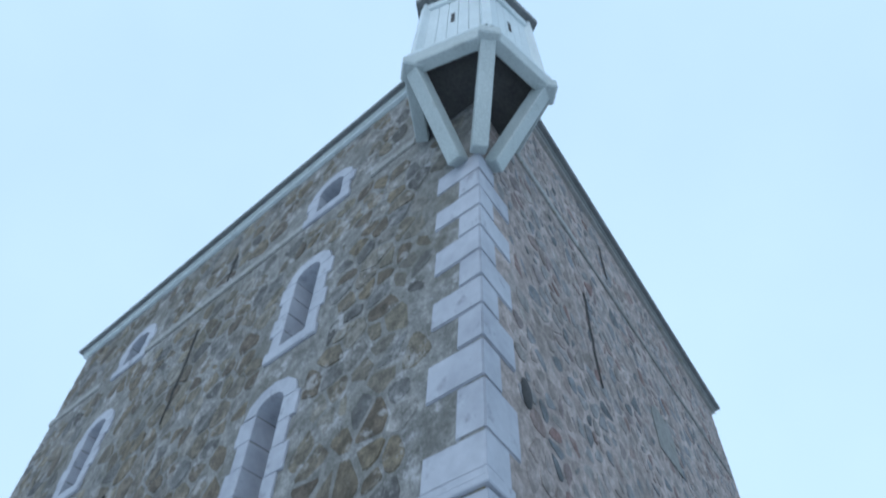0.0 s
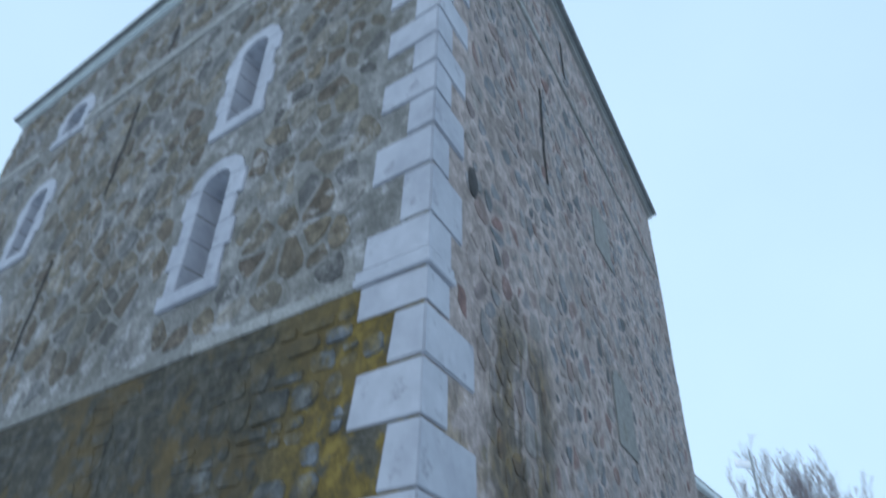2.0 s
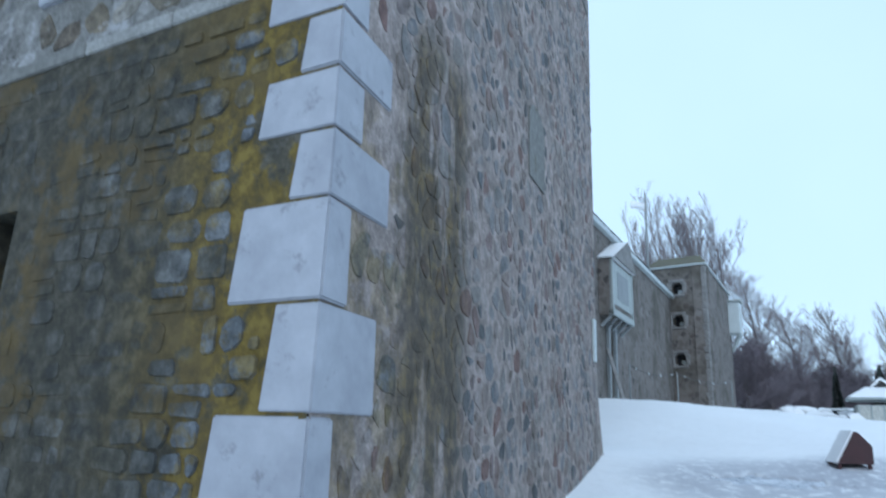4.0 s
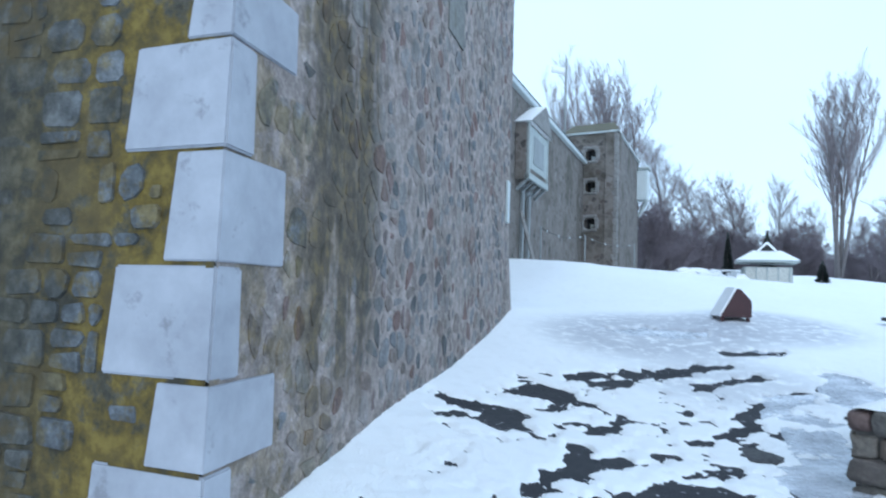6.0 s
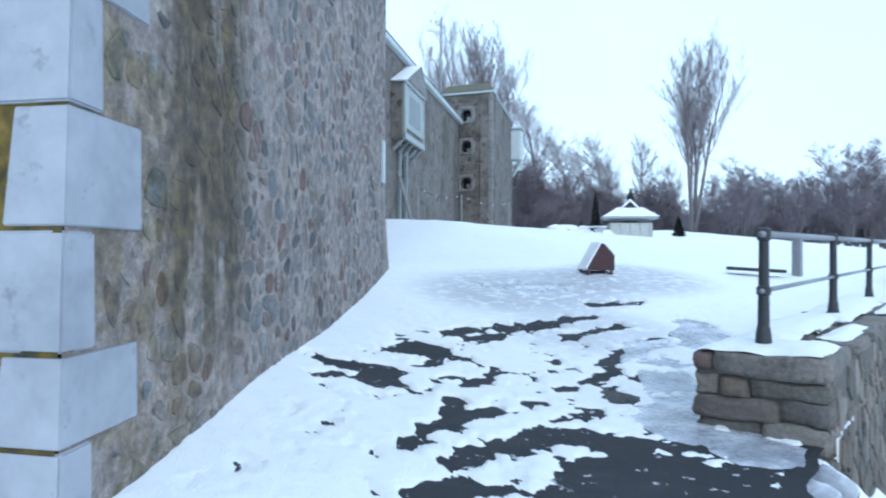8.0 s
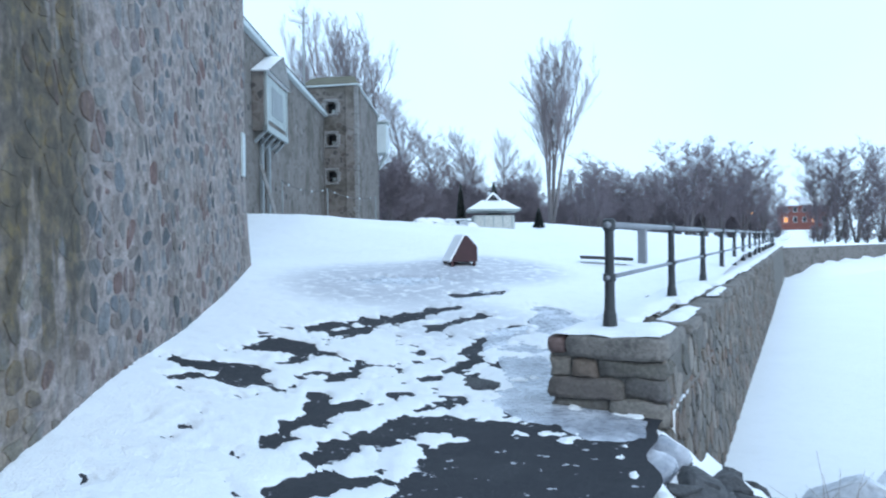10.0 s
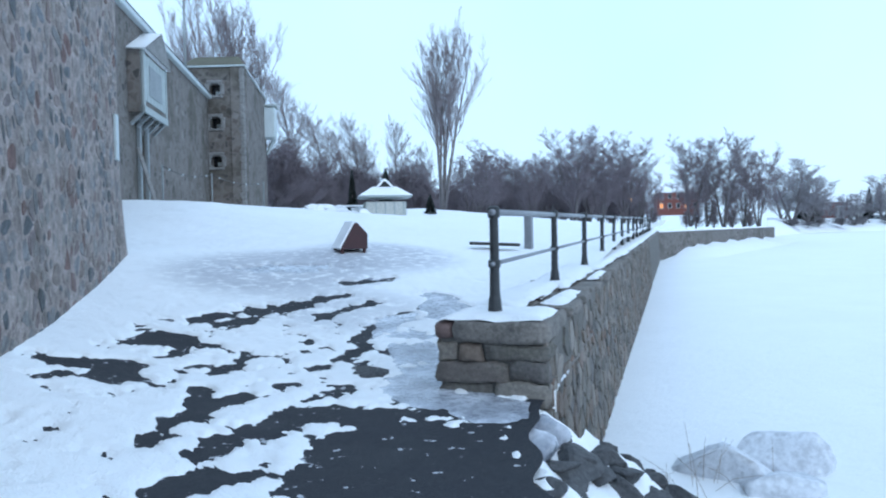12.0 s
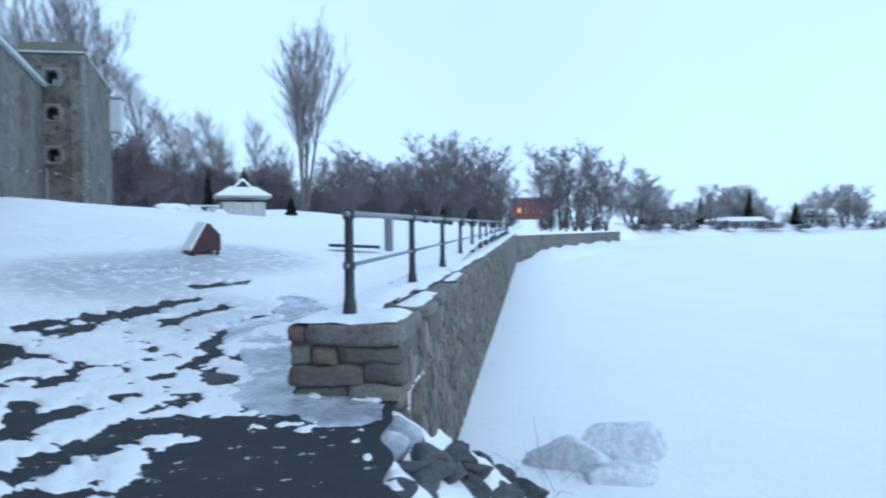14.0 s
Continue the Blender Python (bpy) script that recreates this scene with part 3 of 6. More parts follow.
SNOWY = [(3.44, 4.17, 0.15, 0.11), (4.35, 3.62, 0.26, 0.08), (5.15, 3.92, 0.24, 0.10), (6.05, 5.9, 0.24, 0.13), (5.5, 4.95, 0.2, 0.1), (4.5, 2.85, 0.3, 0.12), (2.2, 2.9, 0.3, 0.2)]
FROST = [(6.3, 6.1, 0.35, 0.9), (5.0, 4.2, 0.5, 0.62), (5.8, 5.4, 0.3, 0.8), (7.8, 6.7, 0.45, 0.95), (9.8, 7.0, 0.5, 0.6), (4.72, 3.6, 0.3, 0.36), (7.6, 10.2, 1.5, 0.7), (9.8, 10.2, 1.0, 0.6)]
ICY = [(5.0, 4.2, 0.52, 0.66), (5.8, 5.4, 0.3, 0.85), (7.8, 6.7, 0.34, 0.8), (4.72, 3.6, 0.32, 0.4), (7.6, 10.2, 0.7, 0.3)]


def blobs(x, y, spots):
    best = np.full_like(x, -3.0)
    for cx, cy, a, b in spots:
        along = (x - cx) * 0.77 - (y - cy) * 0.64
        across = (x - cx) * 0.64 + (y - cy) * 0.77
        best = np.maximum(best, 1 - np.sqrt((along / a) ** 2 + (across / b) ** 2))
    return best


def reach_of(x, y, spots):
    """Metres inside the nearest patch; minus outside."""
    best = np.full_like(x, -3.0)
    for cx, cy, wide, far in spots:
        along = (x - cx) * 0.77 - (y - cy) * 0.64
        across = (x - cx) * 0.64 + (y - cy) * 0.77
        best = np.maximum(best, (1 - np.sqrt((along / wide) ** 2 + (across / far) ** 2)) * min(wide, far))
    return best


def strip_reach(x, y):
    """Metres inside the nearest melted strip; minus outside."""
    best = np.full_like(x, -3.0)
    for x0, y0, x1, y1, w in STRIPS:
        dx, dy = x1 - x0, y1 - y0
        t = np.clip(((x - x0) * dx + (y - y0) * dy) / (dx * dx + dy * dy), 0, 1)
        best = np.maximum(best, 1.08 * w - np.hypot(x - x0 - t * dx, y - y0 - t * dy))
    return best


def snow_depth(x, y):
    """Thickness of the snow over the ground; below nought where it has melted."""
    u, v = x * 0.77 - y * 0.64, x * 0.64 + y * 0.77
    n = fbm(u, v * 0.8, 2.6, 3, 4) - 0.5
    fine = fbm(u, v * 0.8, 6.0, 5, 3) - 0.5
    zone = np.clip((v - 3.0) / 1.0, 0, 1) * np.clip((12.0 - v) / 3.0, 0, 1) * np.clip((u + 3.0) / 0.9, 0, 1) * np.clip((2.6 - u) / 0.7, 0, 1)
    p, q = x + 0.22 * (fbm(x, y, 2.6, 41, 4) - 0.5), y + 0.22 * (fbm(x, y, 2.6, 43, 4) - 0.5)
    d = np.maximum(np.maximum(reach_of(p, q, BARE), strip_reach(p, q)), reach_of(p, q, ICY) + 0.02)
    d = np.maximum(d, -0.34 + 0.262 * zone)
    d = np.minimum(d, -reach_of(p, q, SNOWY) - 0.01)
    ragged = fbm(x, y, 14.0, 7, 2) - 0.5
    d = d + 0.16 * n + 0.34 * fine + 0.16 * ragged
    return np.clip(-d * 0.45, -0.06, 0.045 - 0.015 * zone) + 0.012 * fine + 0.016 * (fbm(x, y, 3.4, 9, 3) - 0.5)


def bank(x, y):
    """Snow drifted against the tower's foot."""
    px, py = x - CORNER.x, y - CORNER.y
    s, d = px * U_R.x + py * U_R.y, px * N_R.x + py * N_R.y
    along = np.clip(s, -1.5, 11)
    wanted = np.interp(along, [-1.5, 0.0, 0.7, 1.7, 2.8, 5.2, 7.5, 10.5, 11], [0.05, 0.14, 0.20, 0.29, 0.42, 0.53, 0.76, 1.16, 1.2])
    fade = np.exp(-np.clip(d, 0, None) / np.interp(along, [0, 3, 11], [0.55, 0.8, 1.1]))
    lift = np.clip(wanted + 0.02 - land(x, y), 0, 2) * fade
    lumps = (fbm(x, y, 1.1, 8, 3) - 0.5) * 0.05 * np.clip(d / 0.6, 0, 1) * np.exp(-np.clip(d, 0, None) / 2.5)
    return lift + lumps * (s > -1)


def axis(marks):
    """Grid lines: (from, to, step) stretches in a row."""
    out = []
    for a, b, st in marks:
        out += list(np.arange(a, b - st * 0.5, st))
    return np.array(out + [marks[-1][1]])


def sheet(name, height, av, bv, material, label, keep=None, follow=True):
    """A height field over the quay's own axes; b counts from the made ground's edge."""
    a, b = np.meshgrid(av, bv, indexing="ij")
    b2 = b + (shore_edge(a) * np.clip((9 - b) / 9, 0, 1) if follow else 0)
    x, y = QUAY.x + a * W_DIR.x + b2 * W_IN.x, QUAY.y + a * W_DIR.y + b2 * W_IN.y
    z = height(x, y, a, b)
    na, nb = a.shape
    idx = np.arange(na * nb).reshape(na, nb)
    quads = np.stack([idx[:-1, :-1], idx[1:, :-1], idx[1:, 1:], idx[:-1, 1:]], -1).reshape(-1, 4)
    if keep is not None:
        ok = keep(x, y, a, b).ravel()
        quads = quads[ok[quads].all(1)]
    used = np.unique(quads)
    remap = np.full(na * nb, -1)
    remap[used] = np.arange(len(used))
    verts = np.stack([x.ravel(), y.ravel(), z.ravel()], 1)[used]
    ob = raw(name, verts.tolist(), remap[quads].tolist(), material, smooth=True)
    return tagged(ob, label, "ground", kind="structure")


def shore_edge(a):
    """Before the quay wall begins, the made ground ends in a broken edge above the rocks."""
    wave = 0.10 * np.sin(2.3 * a) + 0.06 * np.sin(6.1 * a + 1)
    return np.interp(a, [-40, -14, -6, -3.2, -1.95, -1.1, -0.4, 0.0], [-9.0, -6.0, -3.2, -1.4, -0.40, -0.02, 0.06, 0.0]) + wave * np.clip(-a, 0, 1)


def snow_height(x, y, a, b):
    far = np.hypot(x, y)
    undulate = (fbm(x, y, 0.30, 11) - 0.5) * 0.30 * np.clip((far - 12) / 10, 0, 1)
    depth = np.where(far < 30, snow_depth(x, y), 0.04)
    drop = np.where((a < 0.1), np.clip(0.16 - b, 0, None) * 2.0, 0)
    return land(x, y) + depth + bank(x, y) + undulate - drop


A_LINES = axis([(-40, -12, 4.0), (-12, -5, 0.5), (-5, -2, 0.05), (-2, 6.5, 0.032), (6.5, 9.5, 0.05), (9.5, 16, 0.16), (16, 40, 0.8), (40, 160, 5.0), (160, 420, 20)])
B_LINES = axis([(-0.12, 0.0, 0.06), (0.0, 6.5, 0.034), (6.5, 8.5, 0.055), (8.5, 14, 0.16), (14, 40, 0.8), (40, 160, 5.0), (160, 400, 20)])
sheet("ground", snow_height, A_LINES, B_LINES, M_SNOW, "trodden old snow rising to a drift, with melted holes", lambda x, y, a, b: (b > -0.12) & ((a < 0.35) | (b > 0.35)))
A_NEAR, B_NEAR = axis([(-12, -4, 1.0), (-4, 14, 0.12)]), axis([(0, 15, 0.12)])
sheet("road", lambda x, y, a, b: land(x, y) + bank(x, y) - 0.3 * np.clip((np.hypot(x, y) - 12.5) / 2, 0, 1), A_NEAR, B_NEAR, M_ASPHALT, "wet black asphalt path showing through melted snow", lambda x, y, a, b: (b > -0.05) & ((a < 0.35) | (b > 0.5)))
sheet("pavement", lambda x, y, a, b: land(x, y) + bank(x, y) + np.clip(0.10 * (blobs(x, y, FROST) + 0.12 + 1.7 * (fbm(x, y, 2.4, 21, 5) - 0.5)), -0.05, 0.014), axis([(-4, 14, 0.09)]), axis([(0, 13, 0.09)]), M_ICE, "grey glassy ice frozen over the path", lambda x, y, a, b: (b > 0.0) & ((a < 0.35) | (b > 0.5)) & (blobs(x, y, FROST) > -1.0))
ice_a, ice_b = axis([(-400, -40, 40), (-40, 40, 1.0), (40, 600, 40)]), axis([(-600, -40, 40), (-40, 10, 1.0), (10, 200, 40)])
sheet("water", lambda x, y, a, b: ICE_Z + (fbm(x, y, 0.15, 31) - 0.5) * 0.08, ice_a, ice_b, M_FROZEN, "wide frozen river under smooth clean snow", None, False)

# ---- the near tower ----
M_R, M_L = frame_of(CORNER, U_R, Vector((0, 0, 1)), N_R), frame_of(CORNER, U_L, Vector((0, 0, 1)), N_L)
END_R, END_L, EAVE = 9.6, 10.2, 11.42
tower = thing("stone_tower", "tall rubble stone fort tower with pale dressed limestone corner", "tower", CORNER)
tower.location = (0, 0, 0)

# window openings: length from, to, sill, springing, crown
WINDOWS = [(2.44, 2.94, 9.78, 10.24, 10.38), (2.48, 2.92, 7.20, 8.32, 8.47), (2.54, 2.98, 5.06, 6.29, 6.44), (7.30, 7.84, 9.70, 10.17, 10.32), (7.33, 7.81, 7.24, 8.32, 8.47), (7.40, 7.86, 5.08, 6.27, 6.42)]
SLOTS = [(3.0, 3.5, 1.75, 3.1)]
# corner blocks: foot, head, length on the left face, length on the right face
COURSES = [(-0.08, 0.60, 0.75, 0.18), (0.608, 1.037, 0.345, 0.61), (1.045, 1.635, 0.695, 0.185), (1.643, 2.22, 0.325, 0.645), (2.228, 2.81, 0.66, 0.25), (2.818, 3.222, 0.28, 0.73), (3.23, 3.602, 0.57, 0.31), (3.61, 3.982, 0.28, 0.69), (3.99, 4.255, 0.56, 0.31),
           (4.40, 4.695, 0.57, 0.31), (4.70, 5.165, 0.26, 0.50), (5.17, 5.555, 0.56, 0.27), (5.56, 5.935, 0.25, 0.50), (5.94, 6.285, 0.55, 0.27), (6.29, 6.635, 0.25, 0.53), (6.64, 6.985, 0.55, 0.27), (6.99, 7.325, 0.26, 0.56), (7.33, 7.655, 0.56, 0.27), (7.66, 7.975, 0.26, 0.60), (7.98, 8.30, 0.55, 0.3)]


def in_quoin(s, z, side, pad):
    for a, b, left, right in COURSES:
        if a - 0.05 <= z <= b + 0.05 and s < (left if side == "L" else right) + 0.015 + pad * 0.5:
            return True
    return s < 0.06


def blocked_left(s, z, pad):
    if in_quoin(s, z, "L", pad):
        return True
    for a, b, z0, z1, z2 in WINDOWS:
        if a - 0.24 - pad * 0.3 < s < b + 0.24 + pad * 0.3 and z0 - 0.2 < z < z2 + 0.2:
            return True
    for a, b, z0, z1 in SLOTS:
        if a - 0.02 < s < b + 0.02 and z0 - 0.02 < z < z1 + 0.02:
            return True
    return 9.58 < z < 9.76 or 4.22 < z < 4.42


def blocked_right(s, z, pad):
    return in_quoin(s, z, "R", pad) or (s < 2.9 and 9.56 < z < 9.72)


def wall_panel(name, m, length, z0, z1, holes, material, parent, label, flare=0.0, lean=lambda z: 0.0, slip=lambda z: 0.0):
    """The mortar face of a wall, with its openings cut through to their reveals and a return at its far end."""
    sc = sorted({0.0, length, *[h[0] for h in holes], *[h[1] for h in holes]})
    zc = sorted({z0, z1, *[h[2] for h in holes], *[h[3] for h in holes]})
    for lines, step in ((sc, 0.6), (zc, 0.6)):
        for a, b in list(zip(lines, lines[1:])):
            k = int((b - a) / step)
            lines += [a + (b - a) * j / (k + 1) for j in range(1, k + 1)]
        lines.sort()
    bm = bmesh.new()
    grid = {}

    def at(s, z, d=0.0):
        key = (round(s, 4), round(z, 4), d)
        if key not in grid:
            out = flare * max(0.0, (2.6 - z) / 2.6) ** 1.5 if s >= length - 1e-6 else 0.0
            grid[key] = bm.verts.new(m @ Vector((s + out - (slip(z) if s < 1e-6 else 0.0), z, d + (lean(z) if d == 0.0 else 0.0) + 0.006 * math.sin(3.1 * s + 1.7 * z))))
        return grid[key]

    for a, b in zip(sc, sc[1:]):
        for c, d in zip(zc, zc[1:]):
            if any(h[0] - 1e-6 <= a and b <= h[1] + 1e-6 and h[2] - 1e-6 <= c and d <= h[3] + 1e-6 for h in holes):
                continue
            bm.faces.new((at(a, c), at(b, c), at(b, d), at(a, d)))
    for c, d in zip(zc, zc[1:]):
        bm.faces.new((at(length, c), at(length, c, -0.6), at(length, d, -0.6), at(length, d)))
    for h in holes:
        deep = -h[4]
        ring = [(h[0], h[2]), (h[1], h[2]), (h[1], h[3]), (h[0], h[3])]
        for k in range(4):
            p, q = ring[k], ring[(k + 1) % 4]
            bm.faces.new((at(*p), at(*q), at(*q, deep), at(*p, deep)))
    mesh_ob = link(name, bm, material, parent, label)
    return mesh_ob


holes_left = [(a, b, z0, z2, 0.42) for a, b, z0, z1, z2 in WINDOWS] + [(a, b, z0, z1, 0.5) for a, b, z0, z1 in SLOTS]
wall_l = wall_panel("wall", M_L, END_L, 4.3, EAVE, [h for h in holes_left if h[2] > 4.3], M_MORTAR_L, tower, "olive grey weathered rubble wall")
wall_low = wall_panel("wall", M_L, END_L, -0.6, 4.3, [h for h in holes_left if h[2] < 4.3], M_MORTAR_LOW, tower, "dark damp rubble wall with ochre lichen", lean=batter)
wall_r = wall_panel("wall", M_R, END_R, -0.6, EAVE, [], M_MORTAR_R, tower, "rubble wall of mixed stones in wide pinkish mortar", 1.4, slip=batter)
# core that closes the tower behind the faces
far_r, far_l = CORNER + U_R * (END_R - 0.01), CORNER + U_L * (END_L - 0.01)
core = bmesh.new()
prism(core, [CORNER - 0.62 * (N_R + N_L) * 0.72, far_r - 0.61 * N_R, far_r + U_L * 9.0, far_l + U_R * 9.0, far_l - 0.61 * N_L], -0.6, EAVE - 0.02)
link("core", core, M_DARK, tower)

def quoin_ring(z, left, right):
    """Plan of a corner block at one height."""
    o = 0.018 + batter(z)
    return [CORNER - U_R * o * 1.01 + 0.018 * N_R, CORNER + U_R * right + 0.018 * N_R, CORNER + U_R * right - 0.25 * N_R, CORNER - 0.30 * (N_R + N_L), CORNER + U_L * left - 0.25 * N_L, CORNER + U_L * left + o * N_L]


for k, (z0, z1, left, right) in enumerate(COURSES):
    bm = bmesh.new()
    lean = 0.045 if z1 < 4.0 else 0.012
    head, foot = quoin_ring(z1, left - lean, right - 0.012), quoin_ring(z0, left, right)
    j = [Vector((random.uniform(-0.006, 0.006), random.uniform(-0.006, 0.006), 0)) for _ in head]
    lo = [bm.verts.new(a + b + Vector((0, 0, z0 + random.uniform(0, 0.008)))) for a, b in zip(foot, j)]
    hi = [bm.verts.new(a + b + Vector((0, 0, z1 - 0.008 + random.uniform(-0.006, 0.004)))) for a, b in zip(head, j)]
    for i in range(6):
        bm.faces.new((lo[i], lo[(i + 1) % 6], hi[(i + 1) % 6], hi[i]))
    bm.faces.new(list(reversed(lo)))
    bm.faces.new(hi)
    bmesh.ops.recalc_face_normals(bm, faces=bm.faces)
    bmesh.ops.bevel(bm, geom=list(bm.edges), offset=0.012, segments=2, affect="EDGES", clamp_overlap=True)
    link("quoin_block", bm, M_QUOIN, tower, "pale dressed limestone corner block")
# moulded string course at the corner and along the left face
for lo, hi, out in ((4.262, 4.32, 0.05), (4.324, 4.394, 0.032)):
    bm = bmesh.new()
    q = [CORNER + out * (N_R + N_L) * 1.15, CORNER + U_R * 0.34 + out * N_R, CORNER + U_R * 0.34 - 0.2 * N_R, CORNER - 0.25 * (N_R + N_L), CORNER + U_L * 0.62 - 0.2 * N_L, CORNER + U_L * 0.62 + out * N_L]
    prism(bm, q, lo, hi)
    bmesh.ops.recalc_face_normals(bm, faces=bm.faces)
    bmesh.ops.bevel(bm, geom=list(bm.edges), offset=0.008, segments=1, affect="EDGES", clamp_overlap=True)
    link("string_course", bm, M_QUOIN, tower, "moulded limestone corner strip")
s = 0.63
while s < END_L - 0.1:
    e = min(s + random.uniform(0.7, 1.3), END_L)
    box_part("band_stone", M_BAND if s < 1.6 else M_BAND_DARK, tower, M_L, (s, 4.27, -0.1), (e - 0.004, 4.385, 0.018 + random.uniform(-0.006, 0.004)), 0.012)
    s = e
s = 1.0
while s < END_L - 0.1:
    e = min(s + random.uniform(0.8, 1.4), END_L)
    if not any(a - 0.26 < (s + e) / 2 < b + 0.26 and z0 < 9.8 for a, b, z0, z1, z2 in WINDOWS if z0 > 9):
        box_part("band_stone", M_BAND, tower, M_L, (s, 9.61, -0.1), (e - 0.006, 9.74, 0.035), 0.012)
    s = e
box_part("band_stone", M_BAND, tower, M_R, (0.85, 9.58, -0.1), (1.85, 9.70, 0.04), 0.012)
box_part("band_stone", M_BAND, tower, M_R, (1.86, 9.58, -0.1), (2.75, 9.70, 0.036), 0.012)


s = 2.76
while s < END_R - 0.2:
    e = min(s + random.uniform(1.0, 1.8), END_R - 0.05)
    box_part("band_stone", M_BAND_DARK, tower, M_R, (s, 9.60, -0.1), (e - 0.006, 9.67, 0.03), 0.01)
    s = e


def arch_points(a, b, z1, z2, steps=6):
    """From the left springing over the crown to the right springing."""
    c, w, r = (a + b) / 2, (b - a) / 2, z2 - z1
    return [(c - w * math.cos(math.pi * k / steps), z1 + r * math.sin(math.pi * k / steps)) for k in range(steps + 1)]


def window_in(m, spec, parent):
    a, b, z0, z1, z2 = spec
    w = new("window")
    w.parent = parent
    w["label"] = "blocked window in a white limestone surround"
    q = 0.2
    for sx, ex in ((a - q, a + 0.004), (b - 0.004, b + q)):
        z = z0 - 0.005
        n = max(1, round((z1 - z0) / 0.30))
        for k in range(n):
            h = (z1 - z0) / n
            tooth = 0.05 if k % 2 else -0.02
            box_part("jamb_stone", M_QUOIN, w, m, (sx - (tooth if sx < a else 0), z + 0.003, -0.3), (ex + (tooth if sx > a else 0), z + h - 0.003, 0.025), 0.008, jitter=0.003)
            z += h
    box_part("window_sill", M_QUOIN, w, m, (a - q - 0.02, z0 - 0.17, -0.3), (b + q + 0.02, z0 - 0.008, 0.045), 0.014)
    inner, outer = arch_points(a, b, z1, z2), arch_points(a - q, b + q, z1, z2 + 0.17)
    for k in range(0, 6, 2):
        bm = bmesh.new()
        ring = [inner[k], inner[k + 1], inner[k + 2], outer[k + 2], outer[k + 1], outer[k]]
        front = [bm.verts.new(m @ Vector((p[0], p[1], 0.025))) for p in ring]
        back = [bm.verts.new(m @ Vector((p[0], p[1], -0.3))) for p in ring]
        bm.faces.new(front)
        bm.faces.new(list(reversed(back)))
        for i in range(6):
            bm.faces.new((front[i], back[i], back[(i + 1) % 6], front[(i + 1) % 6]))
        link("arch_stone", bm, M_QUOIN, w)
    n = 3
    for k in range(n):
        box_part("board", M_BOARD, w, m, (a + (b - a) * k / n + 0.004, z0 - 0.02, -0.30), (a + (b - a) * (k + 1) / n - 0.004, z2 + 0.02, -0.25 + 0.004 * (k % 2)), 0.004)
    return w


for spec in WINDOWS:
    window_in(M_L, spec, tower)
box_part("loophole_back", M_DARK, tower, M_L, (2.98, 1.7, -0.50), (3.52, 3.12, -0.48), 0.0)
box_part("loophole_sill", M_QUOIN, tower, M_L, (2.92, 1.6, -0.3), (3.58, 1.745, 0.095), 0.01)
# two walled-up window recesses on the other face
for z0, z1 in ((4.55, 5.45), (7.35, 8.05)):
    bm = bmesh.new()
    pts = [(4.55, z0), (5.35, z0)] + [(p[0], p[1]) for p in reversed(arch_points(4.55, 5.35, z1 - 0.1, z1 + 0.12))]
    f = [bm.verts.new(M_R @ Vector((p[0], p[1], 0.02))) for p in pts]
    g = [bm.verts.new(M_R @ Vector((p[0], p[1], -0.05))) for p in pts]
    bm.faces.new(f)
    for k in range(len(pts)):
        bm.faces.new((f[k], g[k], g[(k + 1) % len(pts)], f[(k + 1) % len(pts)]))
    link("window_infill", bm, M_BAND_DARK, tower, "grey mortar filling of a walled-up window")
box_part("plaque", M_PAINT_LIGHT, tower, M_R, (9.15, 2.75, 0.0), (9.36, 3.5, 0.05), 0.01, "pale board fixed near the wall's end")
# weep hole and long settlement cracks
bm = bmesh.new()
bmesh.ops.create_icosphere(bm, subdivisions=2, radius=1.0, matrix=M_R @ Matrix.Translation((0.70, 5.50, 0.0)) @ Matrix.Diagonal((0.10, 0.16, 0.02, 1)))
link("weep_hole", bm, M_DARK, tower, smooth=True)


def crack(m, pts, width):
    bm = bmesh.new()
    rows = []
    for k, (a, z) in enumerate(pts):
        w = width * (0.3 + 0.7 * math.sin(math.pi * (k + 0.5) / len(pts)))
        rows.append([bm.verts.new(m @ Vector((a + o * w, z, 0.028 - 0.024 * abs(o)))) for o in (-1, 0, 1)])
    for p, q in zip(rows, rows[1:]):
        bm.faces.new((p[0], p[1], q[1], q[0]))
        bm.faces.new((p[1], p[2], q[2], q[1]))
    link("crack", bm, M_DARK, tower)


for m, a, z0, z1, w in ((M_R, 2.62, 6.95, 8.5, 0.02), (M_R, 3.85, 10.0, 10.8, 0.018), (M_L, 5.3, 7.3, 9.0, 0.02), (M_L, 5.0, 9.85, 10.5, 0.018), (M_L, 6.1, 5.2, 6.6, 0.02)):
    n = 9
    crack(m, [(a + random.uniform(-0.03, 0.03), z0 + (z1 - z0) * k / n) for k in range(n + 1)], w)

# eaves: board, gutter edge and low roof
for m, length, edge in ((M_R, END_R + 0.25, M_LEAD), (M_L, END_L + 0.25, M_PAINT)):
    box_part("cornice", M_PAINT_LIGHT if edge is M_PAINT else M_BAND, tower, m, (-0.04, EAVE - 0.075, -0.2), (length - 0.14, EAVE - 0.03, 0.07), 0.008)
    box_part("eave_board", edge, tower, m, (-0.05, EAVE - 0.026, -0.3), (length - 0.12, EAVE + 0.07, 0.09), 0.01)
    box_part("gutter", M_LEAD, tower, m, (-0.10, EAVE + 0.074, -0.4), (length, EAVE + 0.14, 0.17), 0.02)
roof = bmesh.new()
prism(roof, [CORNER + 0.1 * (N_R + N_L), far_r + U_R * 0.2 + 0.1 * N_R, far_r + U_L * 9.0, far_l + U_R * 9.0, far_l + U_L * 0.2 + 0.1 * N_L], EAVE + 0.17, EAVE + 2.4, 0.35)
